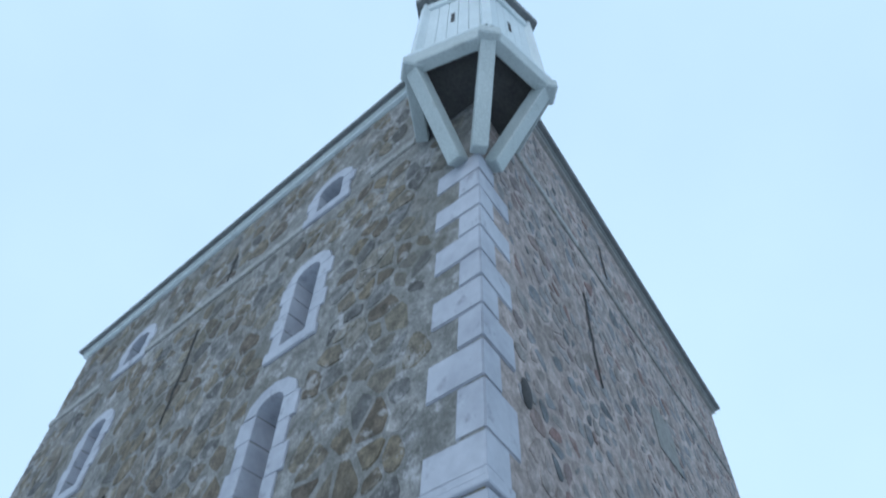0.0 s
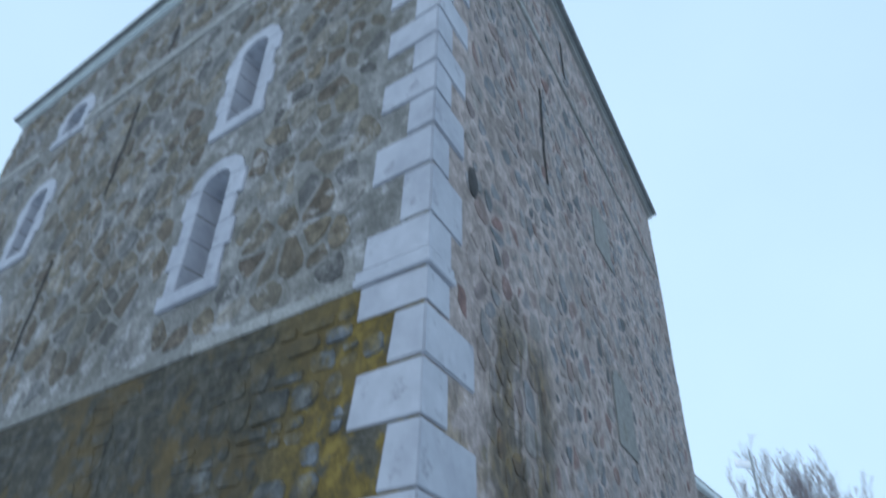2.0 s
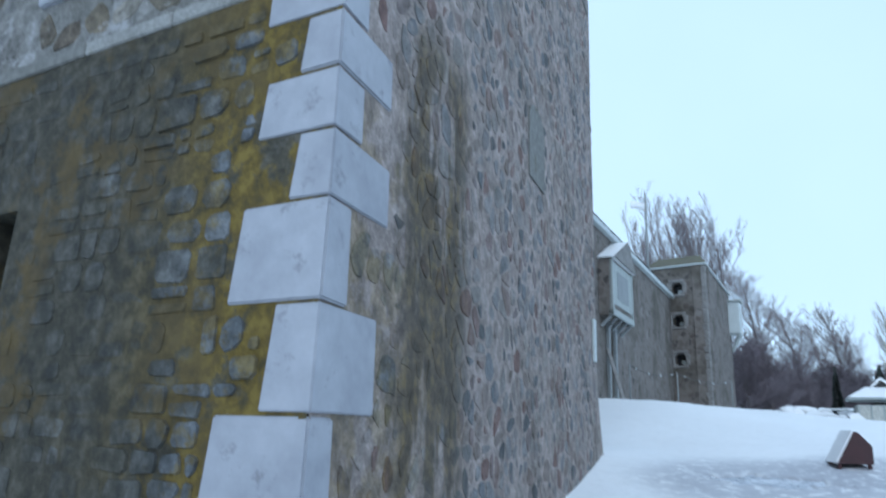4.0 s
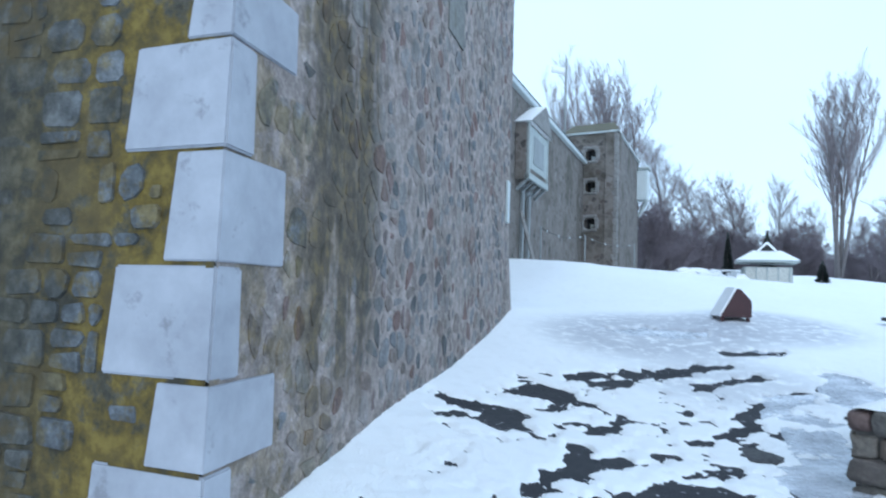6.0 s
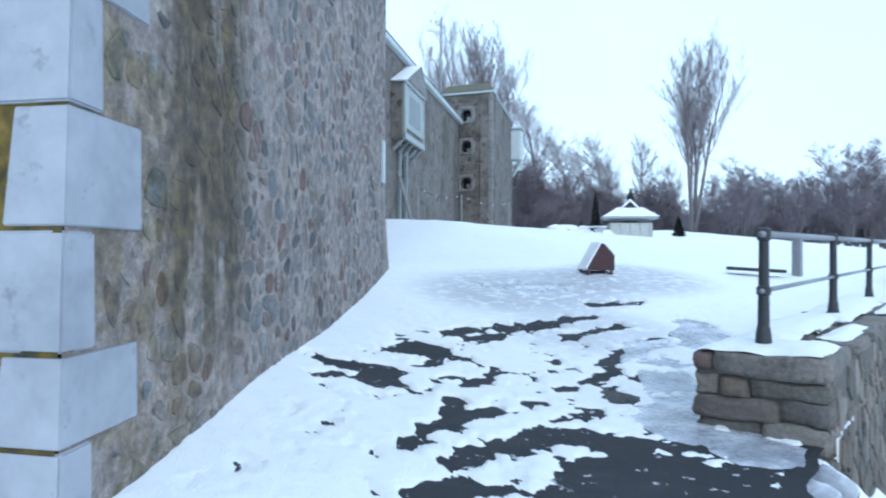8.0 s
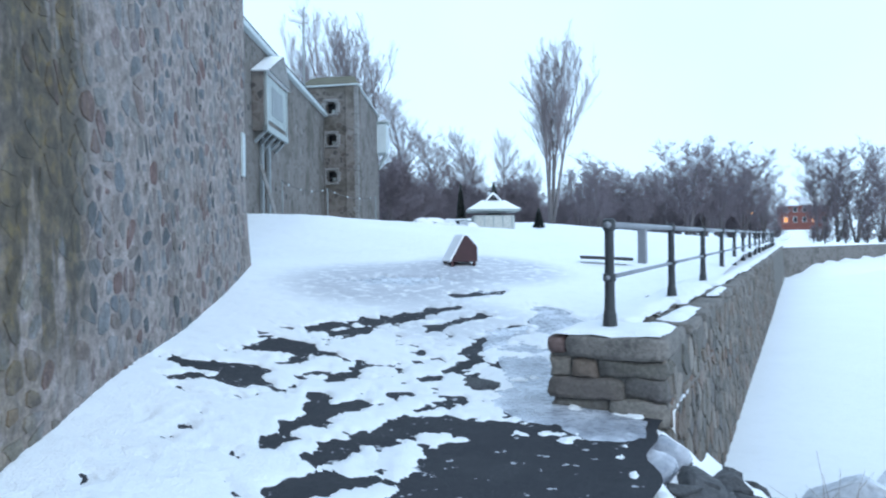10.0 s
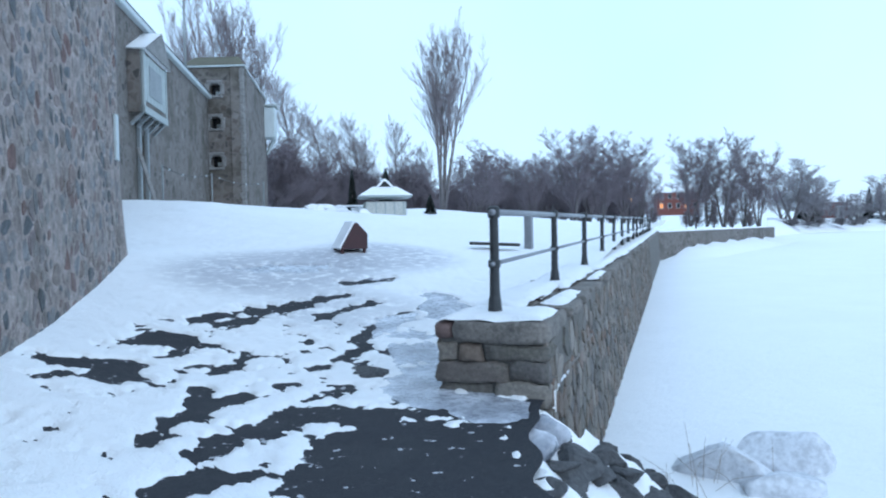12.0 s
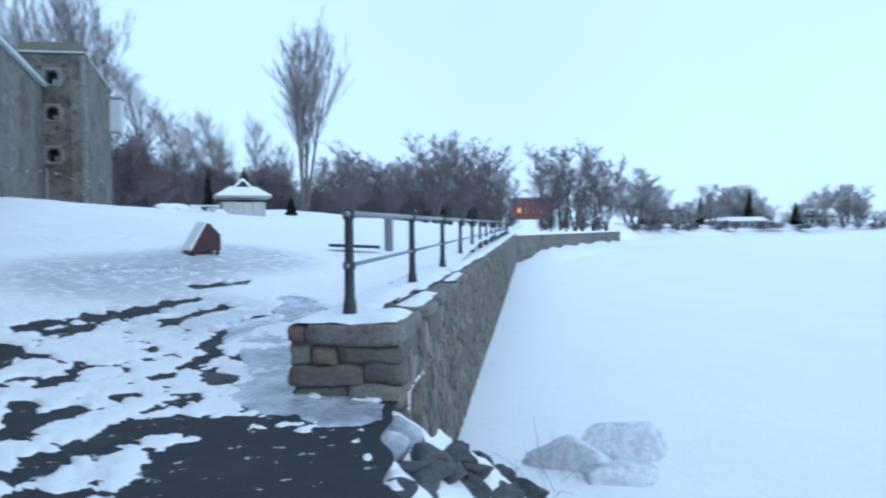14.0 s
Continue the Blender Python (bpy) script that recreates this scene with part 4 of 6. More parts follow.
link("roof", roof, M_LEAD, tower, "low dark metal roof")

# ---- wooden corner turret ----
turret = thing("corner_turret", "grey-green painted wooden lookout turret on the tower's corner", "turret")


def plan(r, l, z=0.0):
    return CORNER + U_R * r + U_L * l + Vector((0, 0, z))


TF, TL, TR, TL2, TR2 = (-0.55, -0.55), (-0.85, 0.43), (0.43, -0.80), (-0.05, 0.83), (0.80, -0.05)
RING = [TL2, TL, TF, TR, TR2]
Z_FLOOR = 9.5


def beam(name, a, b, w, h, material, parent, label="", bevel=0.012):
    """A squared timber between two points."""
    a, b = Vector(a), Vector(b)
    x = (b - a).normalized()
    side = x.cross(Vector((0, 0, 1)))
    side = side.normalized() if side.length > 1e-4 else Vector((1, 0, 0))
    up = side.cross(x)
    m = frame_of(a, x, side, up)
    return box_part(name, material, parent, m, (0, -w / 2, -h / 2), ((b - a).length, w / 2, h / 2), bevel, label)


for p, q in zip(RING, RING[1:]):
    beam("floor_beam", plan(*p, Z_FLOOR), plan(*q, Z_FLOOR), 0.16, 0.26, M_PAINT, turret)
    beam("moulding", plan(*[c * 1.05 for c in p], Z_FLOOR + 0.16), plan(*[c * 1.05 for c in q], Z_FLOOR + 0.16), 0.10, 0.06, M_PAINT_LIGHT, turret)
# the shade under the turret is put into the floor's near-black colour
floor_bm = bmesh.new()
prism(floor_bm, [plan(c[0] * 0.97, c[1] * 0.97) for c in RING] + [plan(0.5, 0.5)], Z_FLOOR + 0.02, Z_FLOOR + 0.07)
link("floor", floor_bm, M_DARK, turret, "floor boards coloured dark for the shade beneath")
for c, foot in ((TF, (-0.05, -0.05, 8.22)), (TL, (-0.06, 0.22, 8.24)), (TR, (0.22, -0.06, 8.24))):
    beam("strut", plan(c[0] * 0.93, c[1] * 0.93, Z_FLOOR - 0.05), plan(*foot), 0.175, 0.19, M_PAINT, turret, "heavy slanting timber strut")
    top = plan(c[0] * 0.96, c[1] * 0.96, Z_FLOOR - 0.04)
    box_part("strut_head", M_PAINT, turret, frame_of(top, (U_R - U_L).normalized(), (U_R + U_L).normalized(), Vector((0, 0, 1))), (-0.13, -0.13, -0.10), (0.13, 0.13, 0.07), 0.02)
Z_TOP = 11.55
for c in RING:
    beam("corner_post", plan(c[0] * 0.95, c[1] * 0.95, Z_FLOOR + 0.16), plan(c[0] * 0.86, c[1] * 0.86, Z_TOP), 0.13, 0.13, M_PAINT_LIGHT, turret)
for p, q in zip(RING, RING[1:]):
    n = 5
    for k in range(n):
        f0, f1 = 0.08 + 0.84 * k / n, 0.08 + 0.84 * (k + 1) / n
        lo = [plan(*[(1 - f) * a * 0.93 + f * b * 0.93 for a, b in zip(p, q)], Z_FLOOR + 0.16) for f in (f0, f1)]
        hi = [plan(*[(1 - f) * a * 0.85 + f * b * 0.85 for a, b in zip(p, q)], Z_TOP) for f in (f0, f1)]
        out = (lo[1] - lo[0]).cross(hi[0] - lo[0]).normalized() * 0.015
        gap = (lo[1] - lo[0]) * 0.02
        bm = bmesh.new()
        ring = [lo[0] + gap, lo[1] - gap, hi[1] - gap, hi[0] + gap]
        fr = [bm.verts.new(v + out) for v in ring]
        bk = [bm.verts.new(v - out) for v in ring]
        bm.faces.new(fr)
        bm.faces.new(list(reversed(bk)))
        for i in range(4):
            bm.faces.new((fr[i], bk[i], bk[(i + 1) % 4], fr[(i + 1) % 4]))
        link("board", bm, M_PAINT_LIGHT, turret)
        if k == 2 and p != TL2 and q != TR2:
            mid, wdir = (lo[0] + lo[1]) / 2 * 0.45 + (hi[0] + hi[1]) / 2 * 0.55, (lo[1] - lo[0]).normalized()
            nrm = out.normalized()
            if (mid - CORNER).dot(nrm * 1.0) < 0:
                nrm = -nrm
            box_part("peep_slot", M_DARK, turret, frame_of(mid, wdir, wdir.cross(nrm), nrm), (-0.025, -0.16, 0.0), (0.025, 0.16, 0.022), 0.0)
    low = [plan(*[c * 0.955 for c in r], Z_FLOOR + 0.26) for r in (p, q)]
    beam("rail", low[0], low[1], 0.05, 0.12, M_PAINT_LIGHT, turret)
    high = [plan(*[c * 0.90 for c in r], Z_TOP - 0.1) for r in (p, q)]
    beam("rail", high[0], high[1], 0.06, 0.16, M_PAINT_LIGHT, turret)
bm = bmesh.new()
prism(bm, [plan(c[0] * 1.06, c[1] * 1.06) for c in RING] + [plan(0.5, 0.5)], Z_TOP, Z_TOP + 0.12)
link("cornice", bm, M_LEAD, turret)
bm = bmesh.new()
prism(bm, [plan(c[0] * 1.02, c[1] * 1.02) for c in RING] + [plan(0.5, 0.5)], Z_TOP + 0.12, Z_TOP + 1.3, 0.15)
link("roof", bm, M_LEAD, turret, "small pointed metal roof")

# ---- curtain wall and far bastion ----
J, K = Vector((21.8, 36.7, 0)), Vector((23.1, 35.1, 0))
C_DIR, F_DIR, S_DIR = plan_dir(-40), (K - J).normalized(), plan_dir(-41.5)
fort = thing("fort_wall", "long grey rubble curtain wall with a pale eave", "fort wall", J)
fort.location = (0, 0, 0)
C_OUT = Vector((C_DIR.y, -C_DIR.x, 0))
M_C = frame_of(J, -C_DIR, Vector((0, 0, 1)), C_OUT)


def plain_wall(name, m, length, z0, z1, depth, material, parent, holes=(), label=""):
    """A wall slab with openings through its face."""
    bm = bmesh.new()
    sc = sorted({0.0, length, *[h[0] for h in holes], *[h[1] for h in holes]})
    zc = sorted({z0, z1, *[h[2] for h in holes], *[h[3] for h in holes]})
    for a, b in zip(sc, sc[1:]):
        for c, d in zip(zc, zc[1:]):
            if any(h[0] <= a and b <= h[1] and h[2] <= c and d <= h[3] for h in holes):
                continue
            add_box(bm, m, (a, c, -depth), (b, d, 0))
    bmesh.ops.remove_doubles(bm, verts=bm.verts, dist=1e-4)
    return link(name, bm, material, parent, label)


plain_wall("wall", M_C, 26, 1.5, 9.2, 0.8, M_FAR_WALL, fort, [(14.2, 14.9, 2.4, 5.2)])
box_part("doorway", M_DARK, fort, M_C, (14.1, 2.3, -0.85), (15.0, 5.3, -0.7), 0)
box_part("eave", M_PAINT_LIGHT, fort, M_C, (0, 9.2, -0.5), (26, 9.42, 0.22), 0.03, "pale painted eave board")
bm = bmesh.new()
v = [bm.verts.new(M_C @ Vector(p)) for p in ((0, 9.42, 0.25), (26, 9.42, 0.25), (26, 11.2, -4.5), (0, 9.6, -4.5), (0, 9.4, -4.5), (26, 9.4, -4.5))]
for f in ((0, 1, 2, 3), (0, 3, 4), (1, 5, 2), (3, 2, 5, 4), (0, 4, 5, 1)):
    bm.faces.new([v[i] for i in f])
link("roof", bm, M_LEAD, fort)
# the projecting timber box over the curtain's doorway
bret = thing("overhanging_box", "grey painted timber box overhanging a doorway, snow on its roof", "lookout box")
M_B = M_C @ Matrix.Translation((12.6, 0, 0))
box_part("body", M_FAR_WALL, bret, M_B, (0.1, 5.8, 0.0), (3.5, 8.0, 0.5), 0.02)
for k in range(7):
    box_part("board", M_PAINT, bret, M_B, (0.14 + 0.48 * k, 6.25, 0.5), (0.14 + 0.48 * k + 0.44, 7.9, 0.53), 0.008)
for sx in (0.1, 3.36):
    box_part("corner_post", M_PAINT, bret, M_B, (sx, 5.8, 0.42), (sx + 0.14, 8.0, 0.56), 0.01)
box_part("floor_beam", M_PAINT, bret, M_B, (0.1, 5.8, 0.36), (3.5, 6.05, 0.58), 0.02)
box_part("panel", M_PAINT_GREY, bret, M_B, (0.9, 6.5, 0.53), (2.7, 7.6, 0.55), 0.01)
for k in range(5):
    beam("bracket", M_B @ Vector((0.25 + 0.78 * k, 5.85, 0.48)), M_B @ Vector((0.25 + 0.78 * k, 5.4, 0.04)), 0.11, 0.11, M_PAINT_GREY, bret)
bm = bmesh.new()
v = [bm.verts.new(M_B @ Vector(p)) for p in ((-0.1, 8.0, -0.1), (3.7, 8.0, -0.1), (3.7, 8.0, 0.68), (-0.1, 8.0, 0.68), (1.2, 9.15, -0.1), (1.2, 9.15, 0.68))]
for f in ((0, 3, 5, 4), (1, 4, 5, 2), (0, 4, 1), (0, 1, 2, 3)):
    bm.faces.new([v[i] for i in f])
link("roof", bm, M_SNOW_CLEAN, bret, "small gabled roof under snow")
bm = bmesh.new()
v = [bm.verts.new(M_B @ Vector(p)) for p in ((-0.05, 8.0, 0.69), (3.65, 8.0, 0.69), (1.2, 9.1, 0.69), (-0.05, 8.0, 0.64), (3.65, 8.0, 0.64), (1.2, 9.1, 0.64))]
for f in ((0, 1, 2), (5, 4, 3), (0, 3, 4, 1), (1, 4, 5, 2), (2, 5, 3, 0)):
    bm.faces.new([v[i] for i in f])
link("gable_board", bm, M_FAR_TRIM, bret, "weathered gable boards")
for sx in (1.3, 2.35):
    box_part("door_surround", M_PAINT_GREY, bret, M_B, (sx, 2.3, 0.0), (sx + 0.22, 5.75, 0.14), 0.02)

bastion = thing("fort_bastion", "distant square rubble bastion with three stacked windows and mossy roof", "tower")
M_F = frame_of(J, F_DIR, Vector((0, 0, 1)), Vector((F_DIR.y, -F_DIR.x, 0)) if Vector((F_DIR.y, -F_DIR.x, 0)).dot(J) < 0 else Vector((-F_DIR.y, F_DIR.x, 0)))
FW = (K - J).length
M_F = M_F @ Matrix.Translation((-1.5, 0, 0))
FW += 1.5
opens = [(1.60, 2.22, z, z + 0.66) for z in (5.3, 7.5, 9.4)]
plain_wall("wall", M_F, FW, 1.5, 11.0, 0.7, M_FAR_WALL, bastion, opens, "dark weathered rubble front")
S_OUT = Vector((S_DIR.y, -S_DIR.x, 0))
M_S = frame_of(K, S_DIR, Vector((0, 0, 1)), S_OUT)
plain_wall("wall", M_S, 10.6, 1.5, 11.0, 0.7, M_FAR_WALL, bastion)
bm = bmesh.new()
prism(bm, [K - S_DIR * -0.5 - S_OUT * 0.71, K + S_DIR * 10.3 - S_OUT * 0.71, J + S_DIR * 10.3 - F_DIR * 1.4, J - F_DIR * 1.4 + S_DIR * 0.75], 1.5, 10.9)
link("core", bm, M_DARK, bastion)
for a, b, z0, z1 in opens:
    w = new("window")
    w.parent = bastion
    for lo, hi in (((a - 0.16, z0 - 0.16, -0.3), (b + 0.16, z0 - 0.004, 0.08)), ((a - 0.16, z1 + 0.004, -0.3), (b + 0.16, z1 + 0.2, 0.06)), ((a - 0.26, z0, -0.3), (a - 0.004, z1, 0.06)), ((b + 0.004, z0, -0.3), (b + 0.26, z1, 0.06))):
        box_part("frame_stone", M_FAR_TRIM, w, M_F, lo, hi, 0.05)
    for cx, cz in ((a, z0), (b, z0), (a, z1), (b, z1)):
        box_part("frame_stone", M_FAR_TRIM, w, M_F @ Matrix.Translation((cx, cz, 0)) @ Matrix.Rotation(math.pi / 4, 4, "Z"), (-0.09, -0.09, -0.28), (0.09, 0.09, 0.05), 0.03)
    box_part("pane", M_GLASS, w, M_F, (a, z0, -0.55), (b, z1, -0.5), 0)
    box_part("shutter", M_PAINT_LIGHT, w, M_F, (a + 0.22, z0 + 0.1, -0.5), (b - 0.1, z0 + 0.32, -0.46), 0.01)
z = 2.6
k = 0
while z < 10.6:
    h = 0.42
    long = 0.55 if k % 2 else 0.32
    box_part("quoin_block", M_FAR_TRIM, bastion, M_F, (FW - long, z, -0.2), (FW + 0.03, z + h - 0.02 - 0.03 * (k % 3), 0.035), 0.03, jitter=0.03)
    box_part("quoin_block", M_FAR_TRIM, bastion, M_S, (-0.02, z, -0.2), (0.85 - long, z + h - 0.02, 0.03), 0.02)
    z += h
    k += 1
for m, ln in ((M_F, FW), (M_S, 10.6)):
    box_part("eave", M_PAINT_LIGHT, bastion, m, (-0.1, 11.0, -0.4), (ln + 0.12, 11.1, 0.12), 0.02)
bm = bmesh.new()
pk = [K + F_DIR * 0.12 - S_DIR * 0.12, K + S_DIR * 10.7 + S_OUT * 0.12, J + S_DIR * 10.7 - F_DIR * 1.5, J - F_DIR * 1.55 - S_DIR * 0.12]
prism(bm, pk, 11.105, 11.95, 0.70)
link("roof", bm, M_MOSSROOF, bastion, "mossy dark shingle hip roof")
far_turret = thing("corner_turret", "pale green painted turret on the far bastion's corner", "turret")
TE = K + S_DIR * 10.3
M_T = frame_of(TE, S_DIR, Vector((0, 0, 1)), S_OUT)
box_part("body", M_PAINT_LIGHT, far_turret, M_T, (-0.6, 8.2, -0.6), (0.75, 10.4, 0.75), 0.08)
box_part("cornice", M_PAINT, far_turret, M_T, (-0.7, 10.4, -0.7), (0.85, 10.55, 0.85), 0.03)
for sx, so in ((0.6, 0.6), (-0.5, 0.6), (0.6, -0.5)):
    beam("strut", M_T @ Vector((sx, 8.2, so)), M_T @ Vector((sx * 0.1, 7.1, so * 0.1)), 0.14, 0.14, M_PAINT, far_turret)
flag_pole = thing("flagpole", "tall thin pale flagpole above the fort roof", "flagpole")
tube_part("pole", M_PAINT_GREY, flag_pole, [(20.75, 37.2, 8.8), (20.75, 37.2, 15.6)], [0.08, 0.06], 8)
bm = bmesh.new()
for k in range(8):
    for w in (0, 1):
        bm.verts.new((20.75 - 0.17 * k, 37.2 - 0.06 * k + 0.06 * math.sin(k), 15.1 - 0.45 * w - 0.02 * k))
bm.verts.ensure_lookup_table()
for k in range(7):
    bm.faces.new((bm.verts[2 * k], bm.verts[2 * k + 1], bm.verts[2 * k + 3], bm.verts[2 * k + 2]))
flag = link("flag", bm, M_SNOW_CLEAN, flag_pole, "pale faded flag hanging in the wind", True)
flag.modifiers.new("thickness", "SOLIDIFY").thickness = 0.01
# rope barrier on stakes and a leaning plank by the curtain
barrier = thing("light_string", "sagging dark wire with pale bulbs on stakes before the curtain wall", "light string")
stakes = [Vector((12.9, 24.9, 0)), Vector((16.4, 27.4, 0)), Vector((21.5, 31.0, 0))]
for k, p in enumerate(stakes):
    z = land_at(p.x, p.y)
    tube_part("stake", M_PAINT_GREY, barrier, [(p.x, p.y, z - 0.2), (p.x, p.y, z + 1.5)], 0.03, 6)
for p, q in zip(stakes, stakes[1:]):
    pts = []
    for k in range(9):
        f = k / 8
        c = p.lerp(q, f)
        zz = (land_at(p.x, p.y) * (1 - f) + land_at(q.x, q.y) * f) + 1.45 - 0.9 * f * (1 - f)
        pts.append((c.x, c.y, zz))
    tube_part("rope", M_IRON, barrier, pts, 0.014, 5)
    for q in pts[1::2]:
        bm = bmesh.new()
        bmesh.ops.create_icosphere(bm, subdivisions=1, radius=0.045, matrix=Matrix.Translation(q))
        link("bulb", bm, M_PAINT_LIGHT, barrier, "unlit pale bulb")
plank = thing("leaning_plank", "weathered wooden plank leaning on the curtain wall", "plank")
beam("board", (12.02, 23.62, 2.51), (11.95, 24.77, 4.63), 0.14, 0.06, M_FAR_TRIM, plank)

# ---- quay wall along the river ----
CAP0, CAP_RISE, Q_LEN, Q_THICK = 0.71, 0.0075, 54.0, 1.0
quay = thing("quay_wall", "rough grey stone river wall with snowy flat capstones", "river wall")
M_Q = frame_of(QUAY, W_DIR, Vector((0, 0, 1)), -W_IN)


def worn_block(name, material, parent, m, lo, hi, seed, power=7.0, rough=0.02, label=""):
    """A stone block with rounded edges and an uneven face."""
    rng = random.Random(seed)
    off = Vector((rng.uniform(0, 90), rng.uniform(0, 90), rng.uniform(0, 90)))
    bm = bmesh.new()
    bmesh.ops.create_cube(bm, size=2.0)
    bmesh.ops.subdivide_edges(bm, edges=list(bm.edges), cuts=4, use_grid_fill=True)
    c = Vector([(a + b) / 2 for a, b in zip(lo, hi)])
    h = [abs(b - a) / 2 for a, b in zip(lo, hi)]
    for v in bm.verts:
        q = v.co
        big = max(abs(q.x), abs(q.y), abs(q.z))
        k = big / (abs(q.x) ** power + abs(q.y) ** power + abs(q.z) ** power) ** (1 / power)
        p = Vector((q.x * k * h[0], q.y * k * h[1], q.z * k * h[2])) + c
        p += rough * noise.noise_vector(p * 4.5 + off) + 0.4 * rough * noise.noise_vector(p * 13 + off)
        v.co = m @ p
    return link(name, bm, material, parent, label, True)


def cap_z(a):
    return CAP0 + CAP_RISE * a


bm = bmesh.new()
pts = []
for a in (0.02, 12, 24, 36, Q_LEN):
    t = cap_z(a) - 0.12
    pts.append([bm.verts.new(M_Q @ Vector(p)) for p in ((a, -1.9, 0.16), (a, t, -0.02), (a, t, -Q_THICK + 0.02), (a, -1.8, -Q_THICK + 0.02))])
for p, q in zip(pts, pts[1:]):
    for i in range(4):
        bm.faces.new((p[i], p[(i + 1) % 4], q[(i + 1) % 4], q[i]))
bm.faces.new(list(reversed(pts[0])))
bm.faces.new(pts[-1])
link("core", bm, M_RIVER_MORTAR, quay)
rng = random.Random(12)
for row, (b0, b1) in enumerate(((-0.42, 0.03), (-0.74, -0.43), (-1.03, -0.75))):
    a = 0.74
    while a < 26:
        w = rng.uniform(0.35, 0.95)
        z = cap_z(a) - rng.uniform(0.0, 0.05)
        worn_block("capstone", M_CAP, quay, M_Q, (a + 0.008, z - rng.uniform(0.10, 0.18), b0 + 0.006), (a + w - 0.008, z, b1 + (rng.uniform(-0.06, 0.03) if row == 0 else 0.0)), int(a * 100) + row, 9.0, 0.022)
        a += w
box_part("capstone_run", M_CAP, quay, M_Q @ pose(0, 0, 0, 0, 0, math.degrees(math.atan(CAP_RISE))), (26.8, CAP0 - 0.15, -Q_THICK - 0.03), (Q_LEN, CAP0 - 0.004, 0.03), 0.02)
# the wall's end: big worn blocks in uneven courses, stepping down to the bank
M_E = frame_of(QUAY, W_IN, Vector((0, 0, 1)), -W_DIR)
worn_block("capstone", M_CAP, quay, M_E, (-0.04, 0.51, -0.74), (0.86, 0.715, 0.06), 1, 11.0, 0.03)
worn_block("capstone", M_REDDISH, quay, M_E, (0.84, 0.53, -0.70), (1.05, 0.70, 0.07), 2, 4.0, 0.02, "reddish rounded corner stone")
for k, (d0, d1, z0, z1, out) in enumerate(((-0.03, 0.58, 0.36, 0.52, 0.03), (0.575, 0.80, 0.335, 0.52, 0.05), (0.795, 1.03, 0.34, 0.53, 0.03), (-0.03, 0.34, 0.175, 0.365, 0.03), (0.335, 1.02, 0.14, 0.345, 0.05), (-0.05, 0.47, -0.05, 0.17, 0.07), (0.48, 1.0, -0.1, 0.145, 0.0), (-0.04, 0.30, -0.28, -0.06, 0.03), (-0.03, 0.25, -0.5, -0.29, 0.02))):
    worn_block("stone", M_RIVER_STONE, quay, M_E, (d0 + 0.004, z0 + 0.004, -0.28), (d1 - 0.004, z1 - 0.004, out), 20 + k, 11.0, 0.045)
# a narrow ledge on the river face, frosted at its near end
for k in range(12):
    a0, a1 = 0.12 + 0.36 * k, 0.47 + 0.36 * k
    rise = 0.05 + 0.024 * a0 + 0.012 * math.sin(3 * k)
    worn_block("ledge_stone", M_ICY_ROCK if k < 3 else M_CAP, quay, M_Q, (a0, rise, 0.0), (a1, rise + 0.035, 0.045), 700 + k, 6.0, 0.02)
# snow cushions on the wall
def snow_cushion(name, m, a0, a1, b0, b1, z_of, thick, seed, parent=None, label=""):
    rng = np.random.RandomState(seed)
    na, nb = max(8, int((a1 - a0) / 0.05)), max(6, int((b1 - b0) / 0.05))
    va, vb = np.linspace(a0, a1, na), np.linspace(b0, b1, nb)
    a, b = np.meshgrid(va, vb, indexing="ij")
    e = np.minimum(np.minimum(a - a0, a1 - a), np.minimum(b - b0, b1 - b))
    wob = fbm(a, b, 2.2, seed) - 0.5
    h = thick * np.clip((e + wob * 0.28 - 0.02) / 0.12, -0.5, 1.0) + 0.02 * (fbm(a, b, 5, seed + 1) - 0.5)
    verts = [m @ Vector((float(p), float(z_of(p)) + float(q), -float(r))) for p, q, r in zip(a.ravel(), h.ravel(), b.ravel())]
    idx = np.arange(na * nb).reshape(na, nb)
    quads = np.stack([idx[:-1, :-1], idx[1:, :-1], idx[1:, 1:], idx[:-1, 1:]], -1).reshape(-1, 4).tolist()
    return raw(name, verts, quads, M_SNOW_CLEAN, parent, label, True)


cushion = snow_cushion("snow_cushion", M_Q, -0.02, 0.95, 0.03, 0.99, cap_z, 0.055, 4)
tagged(cushion, "thick cushion of clean snow on the wall's end", "snow", kind="stuff")
for k, (a0, a1, b0, b1) in enumerate([(0.9, 3.6, 0.42, 1.0), (1.5, 2.9, 0.05, 0.34), (3.5, 7.2, 0.30, 1.0), (5.0, 6.4, 0.04, 0.22), (7.0, 12.5, 0.18, 1.0), (12.3, 22, 0.10, 1.0), (21.8, 38, 0.06, 1.0), (37.8, 54, 0.05, 1.0)]):
    tagged(snow_cushion("snow_cushion", M_Q, a0, a1, b0, b1, cap_z, 0.05, 40 + k), "patchy snow lying on the wall's capstones", "snow", kind="stuff")

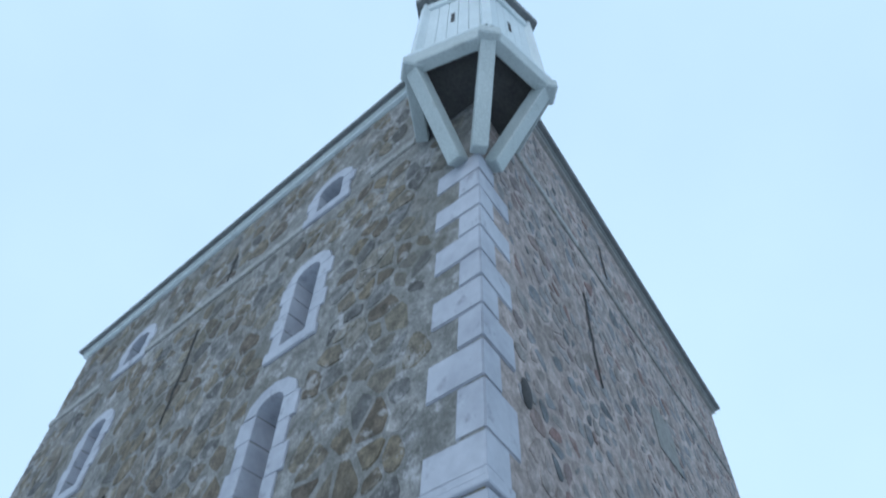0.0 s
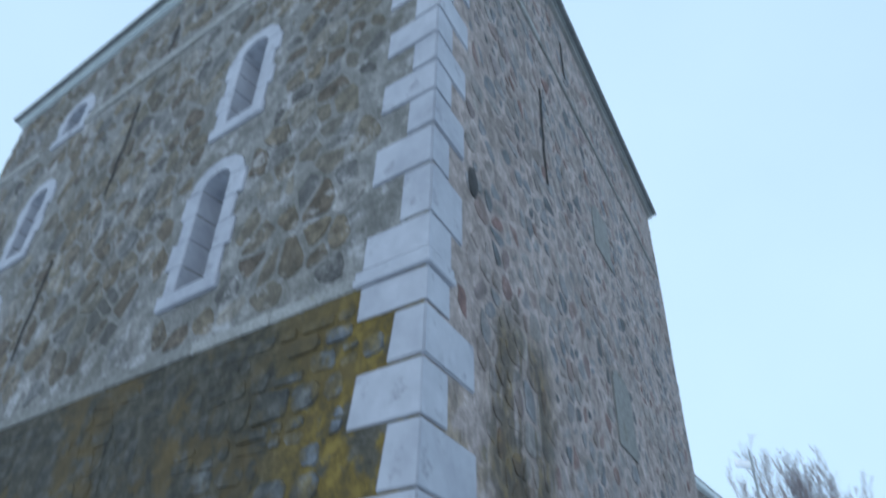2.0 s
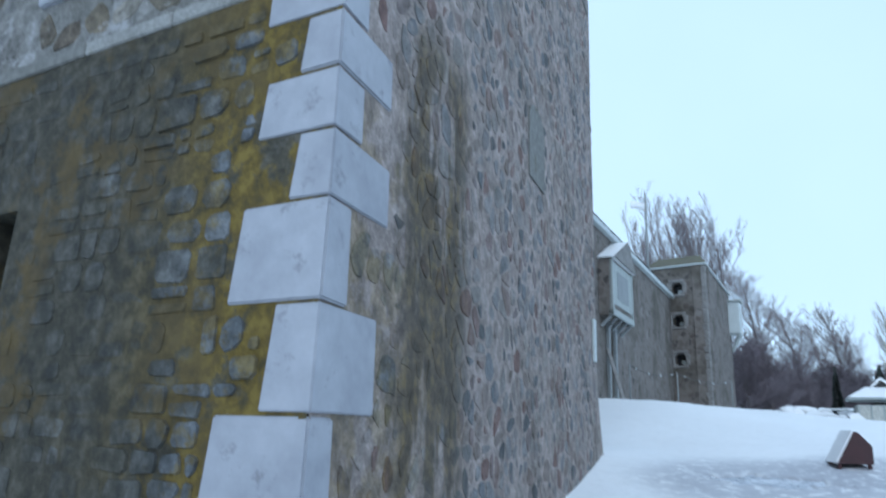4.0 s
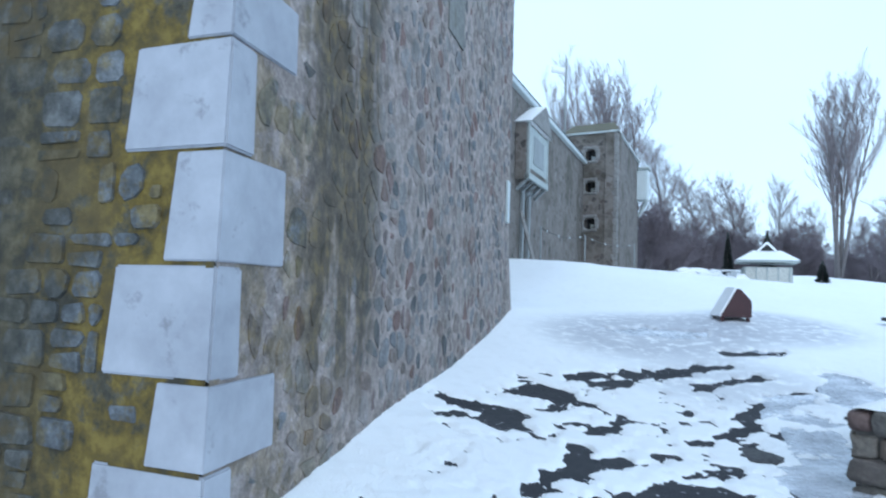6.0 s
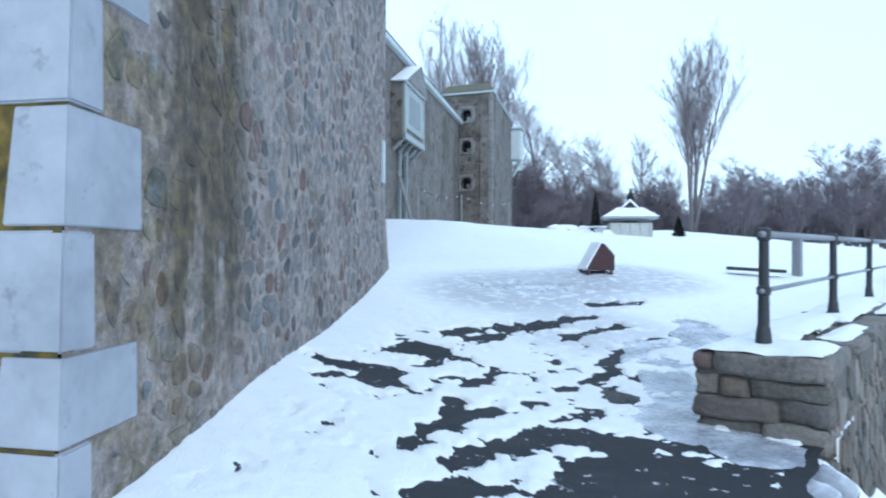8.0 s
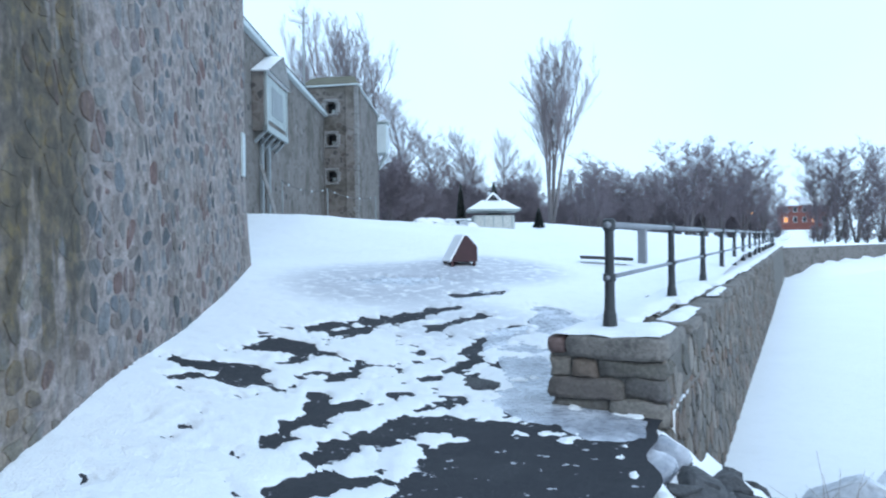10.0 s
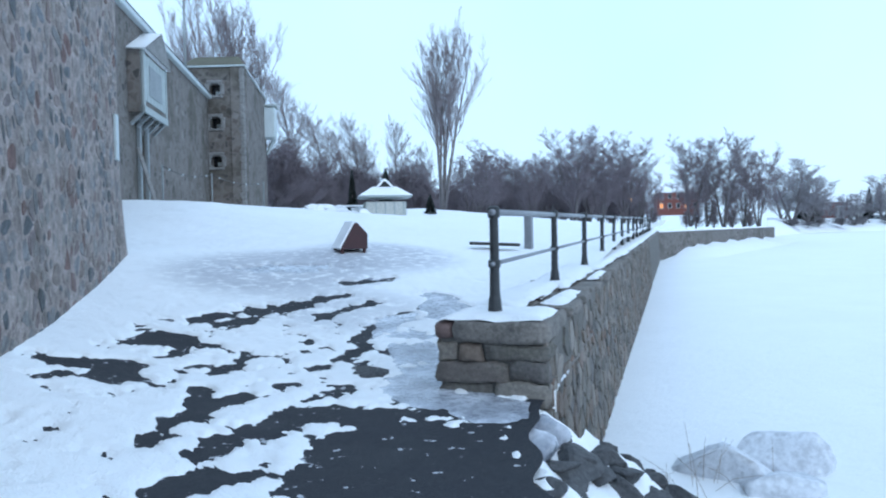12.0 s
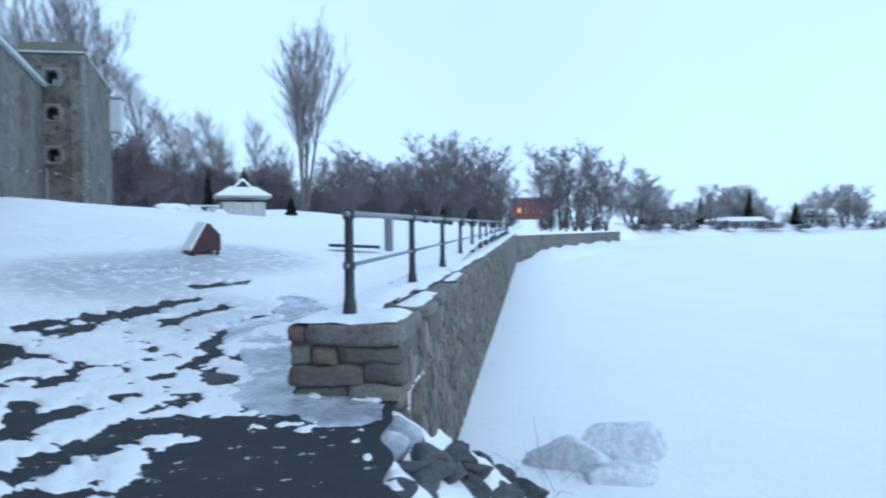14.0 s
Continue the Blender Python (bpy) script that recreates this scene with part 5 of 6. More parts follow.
# second arm of the wall beyond the bend
BEND = QUAY + W_DIR * Q_LEN
W2 = plan_dir(-82)
quay2 = thing("quay_wall", "far arm of the stone river wall under snow", "river wall")
M_Q2 = frame_of(BEND, W2, Vector((0, 0, 1)), Vector((W2.y, -W2.x, 0)))
box_part("wall", M_FAR_WALL, quay2, M_Q2, (0, -1.8, -1.0), (62, 0.95, 0.0), 0.03)
box_part("snow_top", M_SNOW_CLEAN, quay2, M_Q2, (0, 0.95, -1.0), (62, 1.12, 0.04), 0.05)
bm = bmesh.new()
rows = []
for k in range(40):
    a = 64 * k / 39
    top = -0.55 + 0.5 * noise.noise(Vector((a * 0.35, 3.3, 0))) + 0.25 * noise.noise(Vector((a * 1.1, 7.7, 0)))
    f = min(1.0, a / 8.0)
    rows.append([bm.verts.new(M_Q2 @ Vector((p[0], -1.6 + (p[1] + 1.6) * f, p[2]))) for p in ((a, top, -0.1), (a, top - 0.05, 0.5), (a, -1.1, 2.4), (a, -1.6, 4.5))])
for p, q in zip(rows, rows[1:]):
    for i in range(3):
        bm.faces.new((p[i], p[i + 1], q[i + 1], q[i]))
tagged(link("snow_drift", bm, M_SNOW_CLEAN, None, "", True), "snow drifted against the far river wall", "snow", kind="stuff")

# ---- railing ----
railing = thing("railing", "black iron posts with two grey pipe rails on the river wall", "railing")
SPACING, N_POST = 3.6, 15


def post_at(k, h):
    a = 0.36 + SPACING * k
    return M_Q @ Vector((a, cap_z(a) + h, -0.55))


first_post = None
for k in range(N_POST):
    if k == 0:
        v, f = [], []
        tube(v, f, [Vector((0, 0, q)) for q in (0, 0.05, 0.055, 0.16, 0.20, 0.46, 0.47, 0.53, 0.54, 0.93, 0.94, 1.03, 1.045)], [0.085, 0.085, 0.068, 0.06, 0.05, 0.046, 0.06, 0.06, 0.044, 0.042, 0.058, 0.058, 0.035], 14)
        first_post = raw("post", v, f, M_IRON, railing, "tapered black iron post")
        first_post.matrix_basis = Matrix.Translation(post_at(0, 0))
        post_mesh = first_post.data
    else:
        ob = new("post", post_mesh)
        ob.parent = railing
        ob.matrix_basis = Matrix.Translation(post_at(k, 0)) @ pose(0, 0, 0, random.uniform(-0.6, 0.6), random.uniform(-0.6, 0.6), 0)
for h, r in ((0.985, 0.032), (0.50, 0.022)):
    for k in range(N_POST - 1):
        tube_part("rail", M_STEEL, railing, [post_at(k, h) - (W_DIR * 0.09 if k == 0 else W_DIR * 0), post_at(k + 1, h)], r, 10)

# grey post on the snow behind the railing
# added plank; it stands for a dark bare strip melted in the snow
melt_strip = thing("plank", "added dark plank standing in for a bare melted strip in the snow", "plank")
beam("board", (12.24, 9.76, 1.22), (13.18, 9.17, 1.16), 0.30, 0.07, M_DARK, melt_strip)
bollard = thing("grey_post", "short square grey post standing in snow", "post")
gz = land_at(13.83, 9.31)
box_part("shaft", M_STEEL, bollard, Matrix.Translation((13.83, 9.31, gz)) @ pose(0, 0, 0, 0, 0, 20), (-0.09, -0.09, -0.2), (0.09, 0.09, 0.82), 0.015)
box_part("cap", M_IRON, bollard, Matrix.Translation((13.83, 9.31, gz)) @ pose(0, 0, 0, 0, 0, 20), (-0.115, -0.115, 0.82), (0.115, 0.115, 0.88), 0.015)

# ---- information sign ----
sx, sy = 9.35, 10.5
sz = land_at(sx, sy) + 0.02
sign = thing("information_sign", "dark red slanted information stand with snow on its face", "sign", (sx, sy, sz))
M_SG = pose(0, 0, 0, 0, 0, -22) @ Matrix.Diagonal((0.92, 0.92, 0.92, 1))
bm = bmesh.new()
prof = [(-0.32, 0.10), (0.30, 0.10), (0.30, 0.42), (0.08, 0.66), (0.0, 0.66)]
for side in (-0.27, 0.27):
    for p in prof:
        bm.verts.new(M_SG @ Vector((p[0], side, p[1])))
bm.verts.ensure_lookup_table()
bm.faces.new([bm.verts[k] for k in range(5)])
bm.faces.new([bm.verts[5 + k] for k in reversed(range(5))])
for k in range(5):
    bm.faces.new((bm.verts[k], bm.verts[(k + 1) % 5], bm.verts[5 + (k + 1) % 5], bm.verts[5 + k]))
bmesh.ops.bevel(bm, geom=list(bm.edges), offset=0.012, segments=1, affect="EDGES")
link("body", bm, M_SIGN, sign)
for fx in (-0.26, 0.24):
    for fy in (-0.22, 0.22):
        box_part("foot", M_SIGN, sign, M_SG, (fx - 0.03, fy - 0.03, -0.15), (fx + 0.03, fy + 0.03, 0.1), 0.006)
bm = bmesh.new()
v = [bm.verts.new(M_SG @ Vector(p)) for p in ((-0.34, -0.27, 0.13), (-0.34, 0.27, 0.13), (-0.02, 0.27, 0.69), (-0.02, -0.27, 0.69), (-0.31, -0.27, 0.11), (-0.31, 0.27, 0.11), (0.01, 0.27, 0.67), (0.01, -0.27, 0.67))]
for f in ((0, 1, 2, 3), (4, 7, 6, 5), (0, 4, 5, 1), (1, 5, 6, 2), (2, 6, 7, 3), (3, 7, 4, 0)):
    bm.faces.new([v[i] for i in f])
link("snow_face", bm, M_SNOW_CLEAN, sign, "snow stuck to the slanted face")

# ---- park hut ----
hx, hy = 31.4, 32.3
hz0 = land_at(hx, hy)
hut = thing("park_hut", "small cream wooden kiosk with snowy hipped roof", "kiosk", (hx, hy, hz0))
M_H = pose(0, 0, -0.2, 0, 0, -40) @ Matrix.Diagonal((0.92, 0.92, 0.92, 1))
box_part("wall", M_HUT, hut, M_H, (-1.35, -1.35, -0.4), (1.35, 1.35, 1.35), 0.03)
for k in range(5):
    for side in (0, 1, 2, 3):
        m = M_H @ pose(0, 0, 0, 0, 0, 90 * side)
        box_part("batten", M_PAINT, hut, m, (-1.3 + 0.62 * k, -1.40, -0.3), (-1.22 + 0.62 * k, -1.352, 1.33), 0.006)
bm = bmesh.new()
prism(bm, [M_H @ Vector(p) for p in ((-1.75, -1.75, 0), (1.75, -1.75, 0), (1.75, 1.75, 0), (-1.75, 1.75, 0))], 1.3, 1.42)
link("eave", bm, M_PAINT, hut)
bm = bmesh.new()
prism(bm, [M_H @ Vector(p) for p in ((-1.8, -1.8, 0), (1.8, -1.8, 0), (1.8, 1.8, 0), (-1.8, 1.8, 0))], 1.42, 2.0, 0.45)
link("roof", bm, M_SNOW_CLEAN, hut, "hipped roof under thick snow")
bm = bmesh.new()
v = [bm.verts.new(M_H @ Vector(p)) for p in ((-0.85, -0.85, 1.95), (0.85, -0.85, 1.95), (0.85, 0.85, 1.95), (-0.85, 0.85, 1.95), (0, -0.85, 2.8), (0, 0.85, 2.8))]
for f in ((0, 4, 5, 3), (1, 2, 5, 4), (0, 1, 4), (2, 3, 5), (3, 2, 1, 0)):
    bm.faces.new([v[i] for i in f])
link("gable", bm, M_DARK, hut, "dark gable")
for sgn in (-1, 1):
    beam("snow_edge", M_H @ Vector((sgn * 0.95, -0.9, 1.92)), M_H @ Vector((0, -0.9, 2.88)), 0.16, 0.12, M_SNOW_CLEAN, hut)
    beam("snow_edge", M_H @ Vector((sgn * 0.95, 0.9, 1.92)), M_H @ Vector((0, 0.9, 2.88)), 0.16, 0.12, M_SNOW_CLEAN, hut)

# ---- rocks at the river's edge ----
def boulder(name, at, size, seed, label, material, squash=0.7, snow=False):
    rng = random.Random(seed)
    bm = bmesh.new()
    bmesh.ops.create_icosphere(bm, subdivisions=3, radius=1.0)
    off = Vector((rng.uniform(0, 50), rng.uniform(0, 50), rng.uniform(0, 50)))
    cuts = [(Vector((rng.uniform(-1, 1), rng.uniform(-1, 1), rng.uniform(-0.4, 1))).normalized(), rng.uniform(0.42, 0.78)) for _ in range(9)]
    for v in bm.verts:
        c = v.co.copy()
        for nrm, d in cuts:
            h = c.dot(nrm) - d
            if h > 0:
                c -= nrm * h * 0.97
        c *= 1 + 0.12 * noise.noise(c * 2.2 + off)
        v.co = Vector((c.x * size, c.y * size * rng.uniform(0.98, 1.02), c.z * size * squash))
    ob = link(name, bm, material, None, "", material is not M_ROCK)
    ob.matrix_basis = Matrix.Translation(at) @ pose(0, 0, 0, 0, 0, rng.uniform(0, 360))
    tagged(ob, label, "rock", group="rocks on the river bank")
    return ob


rng = random.Random(77)
for k in range(110):
    a = rng.uniform(-4.0, 0.6)
    down = rng.uniform(0.0, 1.7)
    if a > -0.15:
        down = max(down, 0.45)
    p = QUAY + W_DIR * a + W_IN * (float(shore_edge(a)) - down)
    z = -0.11 - down * 0.74 + rng.uniform(-0.06, 0.02)
    boulder("rock", (p.x, p.y, z), rng.choice((0.09, 0.12, 0.15, 0.19, 0.25)), k, "dark angular rock half under snow below the path", M_ROCK, rng.uniform(0.38, 0.62))
boulder("rock", (4.93, 3.12, -0.10), 0.22, 301, "ice-coated rock at the end of the river wall", M_ICE, 0.9)
boulder("rock", (4.62, 2.95, -0.12), 0.17, 302, "ice-coated rock at the end of the river wall", M_ICE, 0.9)
boulder("flat_rock", (4.93, 5.24, 0.11), 0.34, 305, "dark flat stone slab showing through the ice", M_ROCK, 0.22)
# snow between the rocks
sheet("bank_snow", lambda x, y, a, b: np.minimum(land(x, y) - 0.05, land(x, y) - 0.13 - 0.77 * np.clip(-b, 0, None) + 0.40 * (fbm(x, y, 2.2, 61) - 0.5)), axis([(-40, -12, 2), (-12, -5, 0.4), (-5, 0.4, 0.08)]), axis([(-2.4, 0.1, 0.07)]), M_SNOW_CLEAN, "snow drifted between the bank's rocks", lambda x, y, a, b: (a < np.where(b < -0.3, 0.4, -0.1)))
for k, (x, y, s) in enumerate([(8.35, 2.95, 0.80), (9.1, 2.45, 0.72), (8.1, 2.2, 0.52)]):
    ob = boulder("river_boulder", (x, y, ICE_Z - 0.02), s, 200 + k, "large frosted boulder frozen into the river snow", M_ICY_ROCK, 0.75)
reeds = thing("dry_grass", "thin dead stalks standing out of the river snow", "grass", kind="stuff")
v, f = [], []
rng = random.Random(9)
for k in range(16):
    x, y = 7.45 + rng.gauss(0, 0.45), 2.75 + rng.gauss(0, 0.35)
    lean = Vector((rng.gauss(0, 0.16), rng.gauss(0, 0.16), rng.uniform(0.25, 0.7)))
    tube(v, f, [Vector((x, y, ICE_Z)), Vector((x, y, ICE_Z)) + lean * 0.6, Vector((x, y, ICE_Z)) + lean + Vector((lean.x, lean.y, 0)) * 0.5], [0.003, 0.0025, 0.0015], 3)
raw("stalks", v, f, M_GRASS, reeds)

# ---- winter trees ----
def grow(seed, height, spread, upright, trunks, levels, r0, counts, first=0.25, thin=0.32, least=0.008, vase=False, fan=0.10):
    """Trunk and crown lists of a bare tree."""
    rng = random.Random(seed)
    tv, tf, cv, cf = [], [], [], []

    def limb(p, d, length, r, level):
        pts, rad = [p.copy()], [r]
        seg = 5 if level < 2 else (3 if level < 3 else 2)
        q, dd = p.copy(), d.copy()
        for k in range(seg):
            w = 0.05 if level == 0 else 0.11
            dd = (dd + Vector((rng.gauss(0, w), rng.gauss(0, w), rng.gauss(0, 0.05) + upright * (0.05 if level == 0 else 0.12)))).normalized()
            q = q + dd * (length / seg)
            pts.append(q.copy())
            rad.append(r * (1 - 0.86 * (k + 1) / seg) + 0.003)
        if level == 0:
            tube(tv, tf, pts, rad, 8)
        else:
            tube(cv, cf, pts, rad, 5 if level == 1 else 3)
        if level >= levels:
            return
        for k in range(counts[level]):
            lo = first if level == 0 else 0.15
            f = min(lo + (1 - lo) * (k + rng.random()) / counts[level], 0.98)
            i = min(int(f * seg), seg - 1)
            base = pts[i].lerp(pts[i + 1], f * seg - i)
            az = rng.uniform(0, 2 * math.pi)
            side = Vector((math.cos(az), math.sin(az), rng.uniform(-0.2, 0.3)))
            nd = (dd * upright + side * spread * rng.uniform(0.7, 1.3)).normalized()
            ln = length * (0.55 if level else 0.46) * (1.2 - 0.75 * f if not vase else 1.0 - 0.45 * f) * rng.uniform(0.65, 1.25)
            limb(base, nd, ln, max(r * thin * (1.15 - 0.6 * f), least), level + 1)

    for k in range(trunks):
        az = 2 * math.pi * k / max(trunks, 1) + rng.random()
        lean = 0.0 if trunks == 1 else (rng.uniform(0.4, 1.2) * fan if vase else 0.10)
        limb(Vector((math.cos(az), math.sin(az), 0)) * (0.0 if trunks == 1 else r0), Vector((lean * math.cos(az), lean * math.sin(az), 1)).normalized(), height * rng.uniform(0.85, 1.0), r0, 0)
    return tv, tf, cv, cf


def tree(name, label, data, twig, at, group, height):
    t = thing(name, label, "tree", (at[0], at[1], land_at(at[0], at[1]) - 0.1), group)
    raw("trunk", data[0], data[1], M_BARK, t, smooth=True)
    raw("crown", data[2], data[3], twig, t)
    return t


def put(t, x, y, z, scale, turn, wide=1.0):
    return copy_thing(t, Matrix.Translation((x, y, z)) @ pose(0, 0, 0, 0, 0, turn) @ Matrix.Diagonal((scale * wide, scale * wide, scale, 1)))


def polar(az, d):
    v = plan_dir(az) * d
    return v.x, v.y


POPLAR = grow(1, 13.6, 0.50, 1.15, 6, 4, 0.16, (11, 8, 6, 3), 0.34, 0.34, 0.008, True, 0.15)
NARROW = grow(2, 10.5, 0.6, 0.9, 1, 3, 0.14, (26, 10, 8), 0.2, 0.30, 0.007)
ROUND = grow(3, 7.6, 0.85, 0.62, 5, 4, 0.085, (10, 8, 6, 5), 0.10, 0.34, 0.0075, True, 0.30)
ROUND2 = grow(4, 8.4, 0.80, 0.70, 3, 4, 0.12, (14, 9, 7, 5), 0.10, 0.34, 0.0075, True, 0.22)
SHRUB = grow(5, 4.4, 0.8, 0.65, 9, 3, 0.045, (9, 9, 6), 0.04, 0.4, 0.010)
FAR_A = grow(6, 10.5, 0.85, 0.65, 3, 3, 0.20, (12, 11, 9), 0.1, 0.4, 0.022, True, 0.28)
g1, g2, g3 = "poplars beside the fort", "bare park trees", "trees on the far shore"
x, y = polar(-48.9, 60)
poplar = tree("poplar_tree", "tall bare many-stemmed poplar with upswept twigs", POPLAR, M_TWIG, (x, y), g1, 15.5)
for az, d, s, w in ((-33.9, 74, 1.34, 1.25), (-30.0, 82, 1.30, 0.75)):
    x, y = polar(az, d)
    put(poplar, x, y, land_at(x, y), s, az * 7, w)
x, y = polar(-45.2, 92)
narrow = tree("slender_tree", "slender bare tree with a narrow crown", NARROW, M_TWIG, (x, y), g2, 12)
for az, d, s, w in ((-43.0, 110, 0.95, 1.2), (-41.0, 105, 1.0, 1.3), (-37.0, 66, 1.0, 1.2), (-42.2, 84, 0.95, 1.2), (-47.3, 95, 0.8, 1.2), (-39.5, 85, 0.95, 1.5)):
    x, y = polar(az, d)
    put(narrow, x, y, land_at(x, y), s, az * 11, w)
x, y = polar(-52.6, 78)
rounded = tree("park_tree", "bare spreading park tree with a dense round crown", ROUND, M_TWIG_DARK, (x, y), g2, 10)
x, y = polar(-61.6, 92)
rounded2 = tree("park_tree", "bare spreading park tree with a dense round crown", ROUND2, M_TWIG_DARK, (x, y), g2, 10)
for k, (az, d, s, w) in enumerate(((-51.0, 86, 0.85, 1.0), (-54.2, 92, 0.9, 1.1), (-56.0, 84, 0.8, 1.1), (-57.8, 96, 1.0, 1.0), (-59.4, 90, 1.0, 1.1), (-60.6, 98, 1.15, 1.1), (-63.2, 100, 1.0, 1.0), (-64.6, 104, 0.95, 0.8), (-68.2, 108, 1.1, 1.0), (-69.4, 112, 1.0, 1.1), (-70.6, 110, 1.15, 1.0), (-72.0, 116, 1.1, 0.9), (-73.0, 112, 1.0, 0.9), (-50.0, 100, 0.9, 1.1), (-46.6, 80, 0.7, 1.2), (-55.0, 120, 1.0, 1.2), (-62.4, 130, 1.1, 1.2), (-53.4, 110, 0.9, 1.3), (-58.6, 125, 1.1, 1.3), (-65.2, 142, 1.0, 1.0))):
    x, y = polar(az, d)
    put(rounded if k % 2 else rounded2, x, y, min(land_at(x, y), 3.0), s * (0.95 if az > -58.5 else 1.27), az * 13 + k * 40, w)
x, y = polar(-36.9, 58)
shrub = tree("shrub", "dense dark leafless thicket", SHRUB, M_TWIG_DARK, (x, y), g2, 6)
for k, (az, d, s) in enumerate(((-35.9, 56, 1.0), (-37.4, 57, 0.8), (-38.4, 60, 0.85), (-39.6, 62, 0.7), (-40.8, 66, 0.75), (-36.4, 62, 1.15), (-37.2, 66, 1.0), (-41.9, 70, 0.9), (-44.6, 74, 0.9), (-43.4, 78, 1.0), (-47.6, 78, 0.85), (-49.8, 84, 0.8), (-46.2, 90, 1.0), (-51.6, 92, 0.9), (-53.2, 96, 1.0), (-55.4, 98, 1.0), (-57.0, 100, 1.05), (-60.2, 105, 1.1), (-62.2, 108, 1.1), (-64.0, 115, 1.1), (-35.4, 60, 1.2), (-38.0, 70, 0.9), (-39.0, 74, 0.8), (-58.4, 112, 1.1), (-54.2, 104, 1.0), (-65.4, 150, 0.8), (-68.6, 120, 0.7), (-69.9, 124, 0.75), (-71.2, 122, 0.8), (-72.4, 126, 0.7), (-67.9, 128, 0.6))):
    x, y = polar(az, d)
    put(shrub, x, y, (land_at(x, y) if d < 70 else min(land_at(x, y), 3.2)) - 0.5, s, k * 57, 1.25)
for k, (az, d, s, w) in enumerate(((-36.4, 66, 0.75, 0.8), (-38.0, 70, 0.7, 0.8), (-39.2, 68, 0.6, 0.9), (-40.0, 76, 0.7, 0.9), (-47.0, 86, 0.75, 0.9), (-51.8, 74, 0.7, 1.1), (-53.0, 88, 0.85, 1.0), (-55.2, 90, 0.9, 1.0), (-57.0, 92, 0.9, 1.0))):
    x, y = polar(az, d)
    put(rounded if k % 2 else rounded2, x, y, land_at(x, y) if d < 70 else min(land_at(x, y), 3.2), s, k * 83, w)

rng = random.Random(53)
for k in range(18):
    x, y = polar(-34.8 - 13 * (k + rng.random()) / 18, rng.uniform(72, 96))
    put(shrub, x, y, 2.2, rng.uniform(0.9, 1.35), k * 91, rng.uniform(1.2, 1.7))
rng = random.Random(31)
for k in range(12):
    az = -47 - 17.5 * (k + rng.random()) / 12
    x, y = polar(az, rng.uniform(110, 150))
    put(rounded if k % 2 else rounded2, x, y, 2.6, rng.uniform(0.8, 1.15), k * 61, rng.uniform(1.0, 1.5))
for k in range(24):
    az = -47 - 16.5 * (k + rng.random()) / 24
    x, y = polar(az, rng.uniform(96, 125))
    put(shrub, x, y, 2.4, rng.uniform(0.5, 0.9), k * 47, rng.uniform(1.4, 2.2))


def conifer_data(seed, h, r):
    rng = random.Random(seed)
    v, f = [], []
    for k in range(420):
        z = h * (0.06 + 0.94 * (k / 420) ** 0.9)
        rr = r * (1 - z / h) ** 0.8 + 0.05
        az = rng.uniform(0, 2 * math.pi)
        d = Vector((math.cos(az), math.sin(az), rng.uniform(-0.35, 0.05)))
        q = Vector((0, 0, z)) + d * rr * rng.uniform(0.75, 1.1)
        p = Vector((0, 0, z + 0.1)) + d * rr * 0.15
        side = d.cross(Vector((0, 0, 1))).normalized() * rr * 0.22
        n = len(v)
        v += [p, (p + q) / 2 + side + Vector((0, 0, 0.08)), q, (p + q) / 2 - side + Vector((0, 0, 0.08)), (p + q) / 2 - Vector((0, 0, 0.14))]
        f += [(n, n + 1, n + 2, n + 3), (n, n + 4, n + 2, n + 1), (n, n + 3, n + 2, n + 4)]
    tv, tf = [], []
    tube(tv, tf, [Vector((0, 0, -0.2)), Vector((0, 0, h * 0.9))], [r * 0.09, 0.02], 6)
    return tv, tf, v, f


x, y = polar(-44.3, 70)
fir = tree("conifer", "small dark snow-free conifer", conifer_data(1, 4.2, 1.0), M_NEEDLE, (x, y), "conifers in the park", 4.2)
for az, d, s, w in ((-41.6, 62, 0.8, 0.7), (-47.9, 52, 0.35, 1.6)):
    x, y = polar(az, d)
    put(fir, x, y, land_at(x, y), s, az, w)

# ---- far shore ----
shore_pts = []
for az, d in ((-73.5, 170), (-76, 215), (-78, 235), (-80, 250), (-83, 275), (-87, 295), (-91, 305), (-96, 315), (-102, 320), (-110, 320), (-120, 330)):
    shore_pts.append(polar(az, d))
bm = bmesh.new()
rows = []
for (x, y) in shore_pts:
    o = Vector((x, y, 0)).normalized()
    rows.append([bm.verts.new((x + o.x * q, y + o.y * q, z)) for q, z in ((-2, ICE_Z - 0.3), (0, ICE_Z + 0.5), (6, ICE_Z + 1.6), (25, 2.2), (120, 4.0), (900, 6.0))])
for p, q in zip(rows, rows[1:]):
    for i in range(5):
        bm.faces.new((p[i], p[i + 1], q[i + 1], q[i]))
far_shore = link("backdrop", bm, M_SNOW_CLEAN, None, "", True)
tagged(far_shore, "low snowy far bank of the river", "river bank", kind="structure")
x, y = polar(-84.0, 305)
# distance haze is put into these trees' paler twig colour
far_tree = tree("shore_tree", "bare tree on the far shore, haze put into its pale twigs", FAR_A, M_TWIG_PALE_HAZE, (x, y), g3, 13)
far_tree.location.z = 2.0
rng = random.Random(21)
for k in range(64):
    az = -74.5 - 33 * (k + rng.random()) / 64
    d = np.interp(-az, [73.5, 80, 91, 110], [185, 270, 325, 340]) + rng.uniform(0, 60)
    x, y = polar(az, d)
    big = 0.9 + 0.4 * math.sin(az * 0.9) + rng.uniform(-0.25, 0.2)
    put(far_tree, x, y, 2.0, 1.05 * big, k * 71, 1.5)
fir2 = copy_thing(fir, Matrix.Translation((*polar(-75.9, 250), 2.0)) @ Matrix.Diagonal((3.0, 3.0, 2.8, 1)))
